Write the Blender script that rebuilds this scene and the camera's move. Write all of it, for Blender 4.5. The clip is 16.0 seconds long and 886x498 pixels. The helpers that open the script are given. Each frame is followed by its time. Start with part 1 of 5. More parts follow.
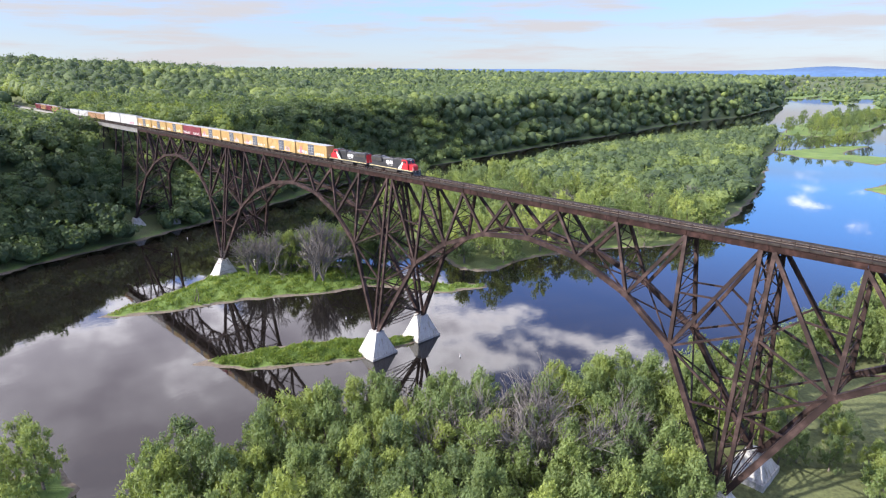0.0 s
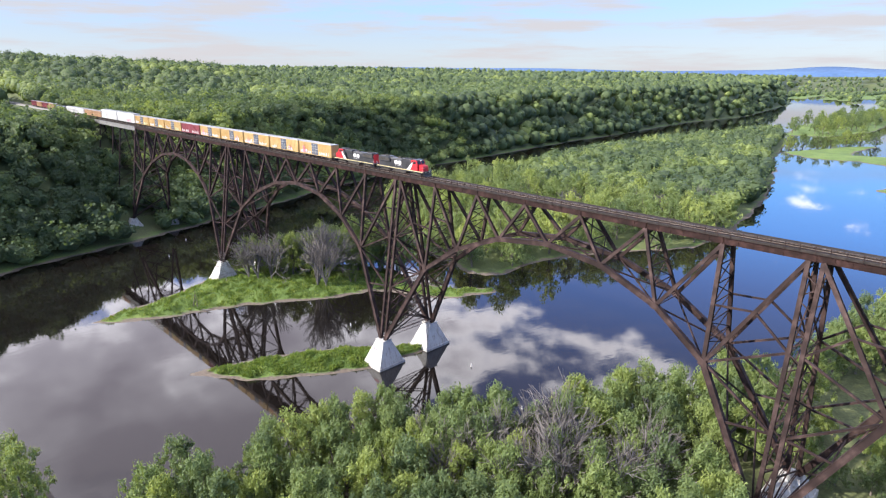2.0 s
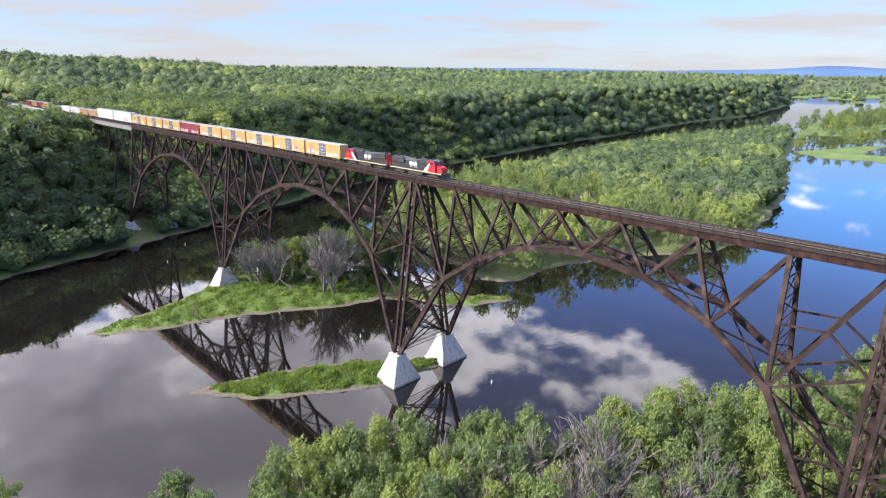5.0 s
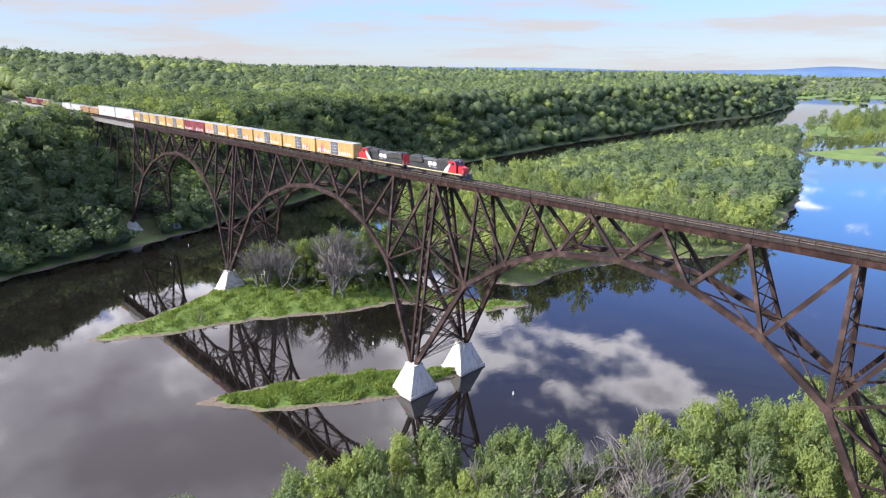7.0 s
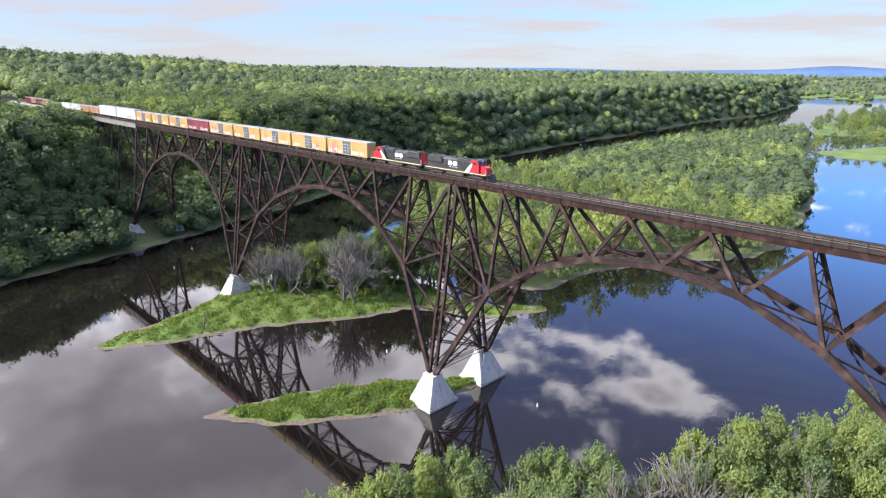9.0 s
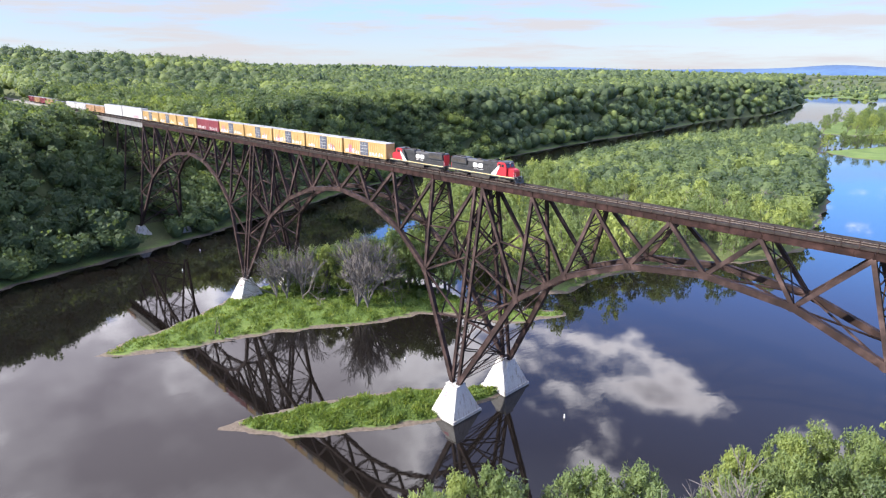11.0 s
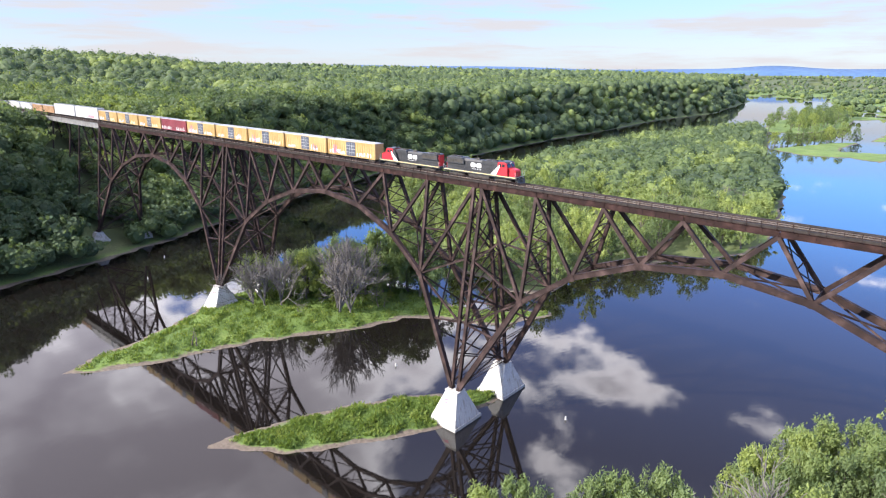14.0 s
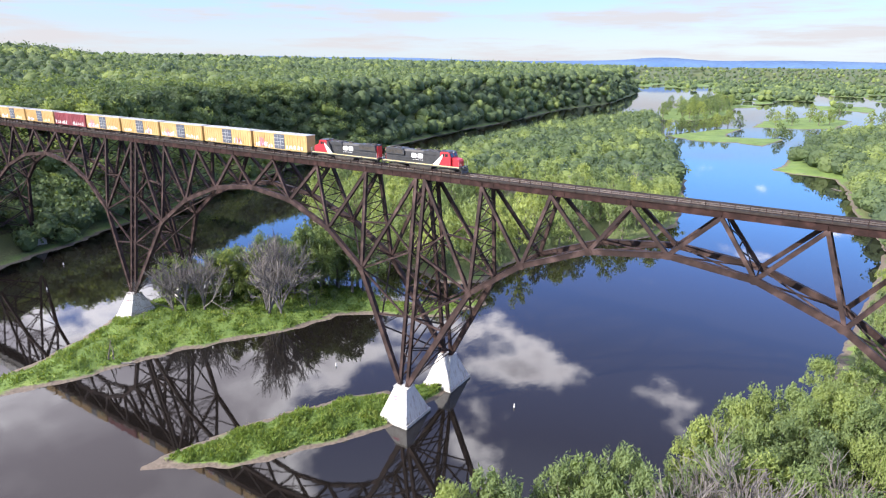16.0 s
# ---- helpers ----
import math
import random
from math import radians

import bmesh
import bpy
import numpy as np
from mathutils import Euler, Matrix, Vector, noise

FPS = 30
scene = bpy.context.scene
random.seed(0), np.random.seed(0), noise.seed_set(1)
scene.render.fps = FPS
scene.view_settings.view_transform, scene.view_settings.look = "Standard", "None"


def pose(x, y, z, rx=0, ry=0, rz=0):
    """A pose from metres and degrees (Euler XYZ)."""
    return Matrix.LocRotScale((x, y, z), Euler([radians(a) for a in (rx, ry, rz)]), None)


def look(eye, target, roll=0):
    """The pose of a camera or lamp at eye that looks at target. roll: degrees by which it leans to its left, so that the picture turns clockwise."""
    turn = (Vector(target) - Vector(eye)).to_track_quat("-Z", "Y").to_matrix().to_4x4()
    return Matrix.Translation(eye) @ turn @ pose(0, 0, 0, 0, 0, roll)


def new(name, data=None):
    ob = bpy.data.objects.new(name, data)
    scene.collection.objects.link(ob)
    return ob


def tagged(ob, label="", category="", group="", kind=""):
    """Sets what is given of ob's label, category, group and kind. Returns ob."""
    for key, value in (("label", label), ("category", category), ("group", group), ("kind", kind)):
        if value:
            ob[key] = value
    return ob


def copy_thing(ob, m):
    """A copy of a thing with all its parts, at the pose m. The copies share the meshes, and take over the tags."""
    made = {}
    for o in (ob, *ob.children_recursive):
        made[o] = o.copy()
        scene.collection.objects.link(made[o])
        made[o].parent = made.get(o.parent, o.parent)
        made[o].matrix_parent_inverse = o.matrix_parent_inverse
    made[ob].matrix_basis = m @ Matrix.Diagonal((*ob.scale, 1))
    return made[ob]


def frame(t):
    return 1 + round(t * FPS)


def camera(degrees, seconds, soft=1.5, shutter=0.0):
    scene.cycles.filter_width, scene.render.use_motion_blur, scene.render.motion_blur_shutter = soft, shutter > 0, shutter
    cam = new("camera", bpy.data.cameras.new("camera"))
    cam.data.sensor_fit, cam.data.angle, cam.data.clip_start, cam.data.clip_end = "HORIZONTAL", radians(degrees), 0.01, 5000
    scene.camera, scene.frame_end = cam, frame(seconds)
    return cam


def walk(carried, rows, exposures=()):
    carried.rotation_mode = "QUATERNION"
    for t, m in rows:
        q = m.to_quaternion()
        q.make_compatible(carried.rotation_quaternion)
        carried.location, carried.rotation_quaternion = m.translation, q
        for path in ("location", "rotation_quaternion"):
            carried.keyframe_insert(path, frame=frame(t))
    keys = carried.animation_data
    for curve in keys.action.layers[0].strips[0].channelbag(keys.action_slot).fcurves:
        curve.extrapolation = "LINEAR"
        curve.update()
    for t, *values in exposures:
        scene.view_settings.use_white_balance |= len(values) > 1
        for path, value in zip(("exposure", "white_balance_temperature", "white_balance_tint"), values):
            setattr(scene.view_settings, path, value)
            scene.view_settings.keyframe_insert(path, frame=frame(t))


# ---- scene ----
cam = camera(72.3, 16.0, soft=1.2)
PATH = [
    (0, (140.922, -119.188, 86.795), (139.554, -117.843, 86.230), -0.0),
    (0.5, (138.488, -118.047, 86.369), (137.122, -116.702, 85.802), 0.1),
    (1, (136.203, -117.065, 86.204), (134.836, -115.719, 85.636), 0.1),
    (1.5, (134.01, -116.276, 86.003), (132.645, -114.93, 85.433), 0.2),
    (2, (132.067, -115.199, 85.883), (130.701, -113.853, 85.315), 0.2),
    (2.5, (129.949, -114.265, 85.634), (128.584, -112.919, 85.064), 0.3),
    (3, (127.933, -113.318, 85.385), (126.568, -111.972, 84.816), 0.2),
    (3.5, (125.785, -112.277, 85.101), (124.42, -110.93, 84.532), 0.2),
    (4, (123.815, -111.356, 84.848), (122.449, -110.009, 84.280), 0.1),
    (6.5, (112.02, -108.256, 83.312), (110.655, -106.909, 82.745), 0.2),
    (7, (109.776, -107.763, 83.095), (108.41, -106.416, 82.526), 0.3),
    (7.5, (107.403, -107.258, 82.823), (106.038, -105.911, 82.255), 0.3),
    (8, (104.969, -106.723, 82.540), (103.604, -105.376, 81.971), 0.3),
    (8.5, (102.594, -106.183, 82.122), (101.229, -104.836, 81.554), 0.3),
    (9, (100.408, -105.571, 81.662), (99.042, -104.225, 81.095), 0.2),
    (11.5, (90.651, -105.489, 81.379), (89.284, -104.146, 80.808), 0.2),
    (12, (89.046, -105.817, 81.228), (87.68, -104.473, 80.656), 0.2),
    (12.5, (87.441, -106.57, 81.083), (86.08, -105.22, 80.512), 0.2),
    (13, (85.857, -107.458, 80.994), (84.513, -106.092, 80.423), 0.2),
    (13.5, (84.005, -108.441, 80.977), (82.693, -107.044, 80.405), 0.3),
    (14, (82.059, -109.627, 80.988), (80.803, -108.179, 80.417), 0.4),
    (14.5, (80.345, -110.562, 80.944), (79.139, -109.072, 80.372), 0.4),
    (15, (78.342, -111.224, 80.973), (77.19, -109.695, 80.395), 0.5),
    (15.5, (76.157, -111.433, 80.723), (75.07, -109.86, 80.137), 0.7),
    (16, (74.165, -111.849, 80.166), (73.15, -110.231, 79.572), 0.5),
]
walk(cam, [(t, look(eye, target, roll)) for t, eye, target, roll in PATH], [(0, 1.55, 6250, 14), (4, 1.55, 6250, 14), (9, 1.57, 6250, 14), (11.5, 1.66, 6250, 14), (16, 1.70, 6250, 14)])

# ---- world, sun, exposure ----
SUN_DIR = Vector((-0.44, -0.90, 0.0)).normalized()      # horizontal way towards the sun
SUN_ELEV = radians(32)


def link(tree, a, out, b, into):
    tree.links.new(a.outputs[out], b.inputs[into])


def node(tree, kind, **values):
    n = tree.nodes.new(kind)
    for key, v in values.items():
        if key in n.inputs:
            n.inputs[key].default_value = v
    return n


def math_node(tree, op, a, b=None, c=None):
    n = tree.nodes.new("ShaderNodeMath")
    n.operation = op
    for i, v in enumerate((a, b, c)):
        if v is None:
            continue
        if isinstance(v, (int, float)):
            n.inputs[i].default_value = v
        else:
            tree.links.new(v, n.inputs[i])
    return n.outputs[0]


def ramp(tree, fac, stops):
    n = tree.nodes.new("ShaderNodeValToRGB")
    cr = n.color_ramp
    while len(cr.elements) < len(stops):
        cr.elements.new(0.5)
    for e, (pos, col) in zip(cr.elements, stops):
        e.position = pos
        e.color = (*col, 1) if len(col) == 3 else col
    if fac is not None:
        tree.links.new(fac, n.inputs["Fac"])
    return n.outputs["Color"]


def mixed(tree, fac, a, b, blend="MIX"):
    n = tree.nodes.new("ShaderNodeMix")
    n.data_type, n.blend_type = "RGBA", blend
    for sock, v in ((n.inputs[0], fac), (n.inputs[6], a), (n.inputs[7], b)):
        if isinstance(v, (int, float)):
            sock.default_value = v
        elif isinstance(v, tuple):
            sock.default_value = (*v, 1)
        else:
            tree.links.new(v, sock)
    return n.outputs[2]


# cloud banks: the way to each, its breadth and how dense it is
CLOUDS = [((-0.46, 0.785, 0.41), 0.07, 0.30), ((-0.37, 0.815, 0.446), 0.06, 0.30), ((-0.28, 0.845, 0.46), 0.055, 0.26), ((-0.57, 0.71, 0.40), 0.09, 0.30),
          ((-0.66, 0.62, 0.41), 0.10, 0.30), ((-0.74, 0.48, 0.46), 0.13, 0.34), ((-0.80, 0.22, 0.56), 0.34, 0.95), ((-0.13, 0.84, 0.52), 0.08, 0.30), ((-0.39, 0.72, 0.57), 0.05, 0.25),
          ((-0.50, 0.70, 0.51), 0.07, 0.24), ((-0.24, 0.957, 0.161), 0.035, 0.3), ((0.3, -0.8, 0.5), 0.5, 0.25)]


def build_world():
    world = bpy.data.worlds.new("daylight")
    scene.world = world
    world.use_nodes = True
    t = world.node_tree
    t.nodes.clear()
    sky = t.nodes.new("ShaderNodeTexSky")
    sky.sky_type = "NISHITA"
    sky.sun_disc = False
    sky.sun_elevation = SUN_ELEV
    sky.sun_rotation = math.atan2(SUN_DIR.x, SUN_DIR.y)
    sky.air_density, sky.dust_density, sky.ozone_density = 1.0, 0.6, 2.2
    coord = t.nodes.new("ShaderNodeTexCoord")
    sep = t.nodes.new("ShaderNodeSeparateXYZ")
    link(t, coord, "Generated", sep, 0)
    up = math_node(t, "MAXIMUM", sep.outputs[2], 0.0)
    flat = math_node(t, "ADD", up, 0.10)
    cx = math_node(t, "DIVIDE", sep.outputs[0], flat)
    cy = math_node(t, "DIVIDE", sep.outputs[1], flat)
    comb = t.nodes.new("ShaderNodeCombineXYZ")
    t.links.new(cx, comb.inputs[0])
    t.links.new(cy, comb.inputs[1])
    # cumulus deck: broken cloud, thicker in the banks that stand to the north-west
    n1 = node(t, "ShaderNodeTexNoise", Scale=2.6, Detail=8.0, Roughness=0.58)
    link(t, comb, 0, n1, "Vector")
    cover = math_node(t, "MULTIPLY", math_node(t, "SUBTRACT", n1.outputs["Fac"], 0.5), 2.1)
    cover = math_node(t, "ADD", cover, 0.45)
    for way, size, amount in CLOUDS:
        dist = t.nodes.new("ShaderNodeVectorMath")
        dist.operation = "DISTANCE"
        link(t, coord, "Generated", dist, 0)
        dist.inputs[1].default_value = Vector(way).normalized()
        q = math_node(t, "DIVIDE", dist.outputs["Value"], size)
        g = math_node(t, "EXPONENT", math_node(t, "MULTIPLY", math_node(t, "MULTIPLY", q, q), -1.0))
        cover = math_node(t, "ADD", cover, math_node(t, "MULTIPLY", g, amount))
    m = t.nodes.new("ShaderNodeMapRange")
    m.interpolation_type = "SMOOTHSTEP"
    t.links.new(cover, m.inputs[0])
    m.inputs[1].default_value, m.inputs[2].default_value = 0.70, 0.92
    # thin streaks low over the horizon
    st = t.nodes.new("ShaderNodeMapping")
    st.inputs["Scale"].default_value = (1.6, 1.6, 16.0)
    link(t, coord, "Generated", st, "Vector")
    n3 = node(t, "ShaderNodeTexNoise", Scale=2.2, Detail=6.0, Roughness=0.6)
    link(t, st, 0, n3, "Vector")
    m3 = t.nodes.new("ShaderNodeMapRange")
    m3.interpolation_type = "SMOOTHSTEP"
    link(t, n3, "Fac", m3, 0)
    m3.inputs[1].default_value, m3.inputs[2].default_value, m3.inputs[4].default_value = 0.44, 0.64, 0.9
    low = t.nodes.new("ShaderNodeMapRange")
    t.links.new(up, low.inputs[0])
    low.inputs[1].default_value, low.inputs[2].default_value, low.inputs[3].default_value, low.inputs[4].default_value = 0.09, 0.16, 1.0, 0.0
    streak = math_node(t, "MULTIPLY", m3.outputs[0], low.outputs[0])
    rise = t.nodes.new("ShaderNodeMapRange")
    t.links.new(up, rise.inputs[0])
    rise.inputs[1].default_value, rise.inputs[2].default_value = 0.11, 0.20
    high = math_node(t, "MULTIPLY", m.outputs[0], rise.outputs[0])
    # cloud bellies are grey, edges bright
    belly = t.nodes.new("ShaderNodeMapRange")
    t.links.new(cover, belly.inputs[0])
    belly.inputs[1].default_value, belly.inputs[2].default_value = 0.88, 1.45
    ccol = ramp(t, belly.outputs[0], [(0, (9.8, 9.5, 9.5)), (0.4, (5.2, 4.9, 5.1)), (1, (3.4, 3.1, 3.35))])
    # haze at the horizon, clear blue over it, a dim grey-blue belt, and overhead, out of view, a cloud-bright zenith
    # added as fill light
    tone = ramp(t, up, [(0.0, (1.44, 1.65, 1.78)), (0.05, (1.18, 1.50, 1.92)), (0.105, (0.96, 1.6, 2.75)), (0.15, (0.90, 2.5, 5.4)), (0.22, (0.90, 2.5, 6.2)), (0.31, (0.85, 1.6, 4.2)),
                        (0.43, (0.85, 1.12, 2.4)), (0.56, (0.85, 0.92, 1.6)), (0.68, (1.9, 2.05, 2.7)), (0.85, (4.4, 4.55, 5.2))])
    deep = mixed(t, 0.12, tone, sky.outputs[0])
    c1 = mixed(t, streak, deep, (1.78, 1.72, 1.69))
    c2 = mixed(t, math_node(t, "MULTIPLY", high, 0.9), c1, ccol)
    bg = t.nodes.new("ShaderNodeBackground")
    t.links.new(c2, bg.inputs["Color"])
    bg.inputs["Strength"].default_value = 0.14
    out = t.nodes.new("ShaderNodeOutputWorld")
    link(t, bg, 0, out, 0)


build_world()
sun = new("sun", bpy.data.lights.new("sun", "SUN"))
sun.data.energy, sun.data.angle, sun.data.color = 3.9, radians(1.0), (1.0, 0.93, 0.80)
sun.matrix_world = look((0, 0, 200), Vector((0, 0, 200)) - Vector((SUN_DIR.x * math.cos(SUN_ELEV), SUN_DIR.y * math.cos(SUN_ELEV), math.sin(SUN_ELEV))))

# ---- materials ----


def material(name, rough=0.6, metal=0.0):
    m = bpy.data.materials.new(name)
    m.use_nodes = True
    t = m.node_tree
    b = t.nodes["Principled BSDF"]
    b.inputs["Roughness"].default_value, b.inputs["Metallic"].default_value = rough, metal
    return m, t, b


def world_noise(t, scale, detail=4.0, rough=0.55):
    g = t.nodes.new("ShaderNodeNewGeometry")
    n = node(t, "ShaderNodeTexNoise", Scale=scale, Detail=detail, Roughness=rough)
    link(t, g, "Position", n, "Vector")
    return n.outputs["Fac"]


def bumped(t, b, height, strength, distance):
    n = node(t, "ShaderNodeBump", Strength=strength, Distance=distance)
    t.links.new(height, n.inputs["Height"])
    link(t, n, "Normal", b, "Normal")


def simple(name, stops, scale, rough=0.6, metal=0.0, bump=0.2, fine=None):
    """Colours by two scales of noise, with fine relief."""
    m, t, b = material(name, rough, metal)
    f = world_noise(t, scale)
    col = ramp(t, f, stops)
    g = world_noise(t, fine or scale * 9, 3.0)
    col = mixed(t, 0.35, col, ramp(t, g, [(0.3, (0.35, 0.35, 0.35)), (0.7, (1, 1, 1))]), "MULTIPLY")
    t.links.new(col, b.inputs["Base Color"])
    bumped(t, b, g, bump, 0.05)
    return m


def leaf_material(name, dark, mid, light, source, mottled=True):
    """Leaves: hue from the tree's own tint, a lighter side by leaf, and light that shines through."""
    m, t, b = material(name, 0.55)
    if source == "object":
        tint = t.nodes.new("ShaderNodeObjectInfo").outputs["Random"]
    else:
        a = t.nodes.new("ShaderNodeAttribute")
        a.attribute_name = "tint"
        tint = a.outputs["Fac"]
    base = ramp(t, tint, [(0.0, dark), (0.55, mid), (1.0, light)])
    island = t.nodes.new("ShaderNodeNewGeometry").outputs["Random Per Island"]
    col = mixed(t, 0.55, base, ramp(t, island, [(0.0, (0.70, 0.74, 0.66)), (1.0, (1.25, 1.20, 1.05))]), "MULTIPLY")
    if source == "tint" and mottled:
        mottle = world_noise(t, 0.9, 5.0, 0.7)
        col = mixed(t, 0.75, col, ramp(t, mottle, [(0.32, (0.62, 0.65, 0.60)), (0.68, (1.22, 1.2, 1.12))]), "MULTIPLY")
        bumped(t, b, mottle, 0.6, 1.0)
    t.links.new(col, b.inputs["Base Color"])
    b.inputs["Specular IOR Level"].default_value = 0.25
    tr = t.nodes.new("ShaderNodeBsdfTranslucent")
    t.links.new(mixed(t, 1.0, col, (1.25, 1.2, 0.55), "MULTIPLY"), tr.inputs["Color"])
    mix = t.nodes.new("ShaderNodeMixShader")
    mix.inputs[0].default_value = 0.42
    link(t, b, 0, mix, 1)
    link(t, tr, 0, mix, 2)
    link(t, mix, 0, t.nodes["Material Output"], 0)
    return m


def ground_material():
    m, t, b = material("ground_cover", 0.9)
    g = t.nodes.new("ShaderNodeNewGeometry")
    sep = t.nodes.new("ShaderNodeSeparateXYZ")
    link(t, g, "Position", sep, 0)
    big, small = world_noise(t, 0.06, 5.0), world_noise(t, 1.3, 4.0)
    grass = ramp(t, big, [(0.3, (0.070, 0.120, 0.026)), (0.55, (0.110, 0.175, 0.036)), (0.75, (0.17, 0.22, 0.055))])
    grass = mixed(t, 0.5, grass, ramp(t, small, [(0.25, (0.45, 0.45, 0.4)), (0.75, (1.2, 1.15, 1.0))]), "MULTIPLY")
    mud = ramp(t, small, [(0.3, (0.065, 0.050, 0.038)), (0.7, (0.15, 0.12, 0.095))])
    lift = math_node(t, "ADD", sep.outputs[2], math_node(t, "MULTIPLY", small, 0.35))
    rng = t.nodes.new("ShaderNodeMapRange")
    t.links.new(lift, rng.inputs[0])
    rng.inputs[1].default_value, rng.inputs[2].default_value = 0.36, 0.48
    shore = mixed(t, rng.outputs[0], mud, grass)
    # the wooded bluff has leaf litter and brush under its trees
    wood = ramp(t, big, [(0.3, (0.045, 0.060, 0.022)), (0.7, (0.080, 0.100, 0.034))])
    r2 = t.nodes.new("ShaderNodeMapRange")
    link(t, sep, 2, r2, 0)
    r2.inputs[1].default_value, r2.inputs[2].default_value = 1.9, 3.2
    wild = t.nodes.new("ShaderNodeAttribute")
    wild.attribute_name = "tint"
    brush = ramp(t, small, [(0.3, (0.050, 0.058, 0.022)), (0.7, (0.105, 0.118, 0.045))])
    wilder = mixed(t, math_node(t, "MULTIPLY", wild.outputs["Fac"], rng.outputs[0]), shore, brush)
    t.links.new(mixed(t, r2.outputs[0], wilder, wood), b.inputs["Base Color"])
    bumped(t, b, small, 0.6, 0.3)
    return m


def water_material():
    m, t, b = material("river_water", 0.03)
    b.inputs["Base Color"].default_value = (0.006, 0.005, 0.0045, 1)
    b.inputs["IOR"].default_value = 1.68
    g = t.nodes.new("ShaderNodeNewGeometry")
    mp = t.nodes.new("ShaderNodeMapping")
    mp.inputs["Scale"].default_value = (1.0, 0.55, 1.0)
    mp.inputs["Rotation"].default_value = (0, 0, radians(35))
    link(t, g, "Position", mp, "Vector")
    n1 = node(t, "ShaderNodeTexNoise", Scale=0.55, Detail=3.0, Roughness=0.5)
    link(t, mp, 0, n1, "Vector")
    n2 = node(t, "ShaderNodeTexNoise", Scale=0.05, Detail=2.0)
    link(t, mp, 0, n2, "Vector")
    # ripples come in patches, calm elsewhere
    patch = t.nodes.new("ShaderNodeMapRange")
    link(t, n2, "Fac", patch, 0)
    patch.inputs[1].default_value, patch.inputs[2].default_value, patch.inputs[3].default_value = 0.40, 0.65, 0.12
    bumped(t, b, math_node(t, "MULTIPLY", n1.outputs["Fac"], patch.outputs[0]), 0.22, 0.05)
    return m


M_GROUND, M_WATER = ground_material(), water_material()
M_LEAF = leaf_material("leaves_near", (0.120, 0.168, 0.084), (0.168, 0.225, 0.090), (0.255, 0.308, 0.096), "object")
M_LEAF_MID = leaf_material("leaves_island", (0.130, 0.180, 0.088), (0.195, 0.255, 0.104), (0.310, 0.365, 0.125), "tint", False)
M_LEAF_FAR = leaf_material("leaves_wood", (0.080, 0.118, 0.070), (0.130, 0.182, 0.090), (0.240, 0.300, 0.108), "tint")
M_GRASS = leaf_material("grass_blades", (0.085, 0.140, 0.036), (0.150, 0.220, 0.054), (0.250, 0.300, 0.095), "tint")
M_BARK = simple("bark", [(0.3, (0.10, 0.085, 0.07)), (0.7, (0.20, 0.17, 0.145))], 1.5, 0.9, bump=0.6)
M_DEAD = simple("bare_wood", [(0.3, (0.11, 0.098, 0.09)), (0.7, (0.20, 0.18, 0.17))], 1.0, 0.9)
M_STEEL = simple("weathered_steel", [(0.28, (0.016, 0.010, 0.0095)), (0.5, (0.032, 0.0195, 0.018)), (0.72, (0.090, 0.058, 0.053))], 0.35, 0.65, 0.15, 0.25, 5.0)
M_GIRDER = simple("girder_steel", [(0.28, (0.014, 0.007, 0.006)), (0.5, (0.025, 0.0115, 0.010)), (0.75, (0.062, 0.031, 0.027))], 0.55, 0.7, 0.1, 0.25, 6.0)
M_PALE = simple("faded_grey_girder", [(0.3, (0.11, 0.105, 0.10)), (0.7, (0.24, 0.235, 0.23))], 0.6, 0.7, 0.0, 0.2, 5.0)
M_TIE = simple("creosoted_timber", [(0.3, (0.020, 0.017, 0.016)), (0.7, (0.048, 0.040, 0.036))], 0.9, 0.9, 0.0, 0.4)
M_RAIL = simple("rail_steel", [(0.3, (0.16, 0.13, 0.11)), (0.7, (0.30, 0.27, 0.25))], 2.0, 0.4, 0.8)
M_CONC = simple("whitened_concrete", [(0.25, (0.26, 0.245, 0.225)), (0.42, (0.41, 0.40, 0.39)), (0.75, (0.50, 0.495, 0.485))], 0.22, 0.85, 0.0, 0.3, 3.0)


def streaked(m, tone):
    """Run-down stains on upright faces, in a tone that darkens the colour below."""
    t = m.node_tree
    b = t.nodes["Principled BSDF"]
    old = b.inputs["Base Color"].links[0].from_socket
    g = t.nodes.new("ShaderNodeNewGeometry")
    mp = t.nodes.new("ShaderNodeMapping")
    mp.inputs["Scale"].default_value = (1.3, 1.3, 0.10)
    link(t, g, "Position", mp, "Vector")
    n = node(t, "ShaderNodeTexNoise", Scale=1.0, Detail=5.0, Roughness=0.6)
    link(t, mp, 0, n, "Vector")
    fac = ramp(t, n.outputs["Fac"], [(0.52, (0, 0, 0)), (0.68, (1, 1, 1))])
    t.links.new(mixed(t, fac, old, mixed(t, 1.0, old, tone, "MULTIPLY")), b.inputs["Base Color"])


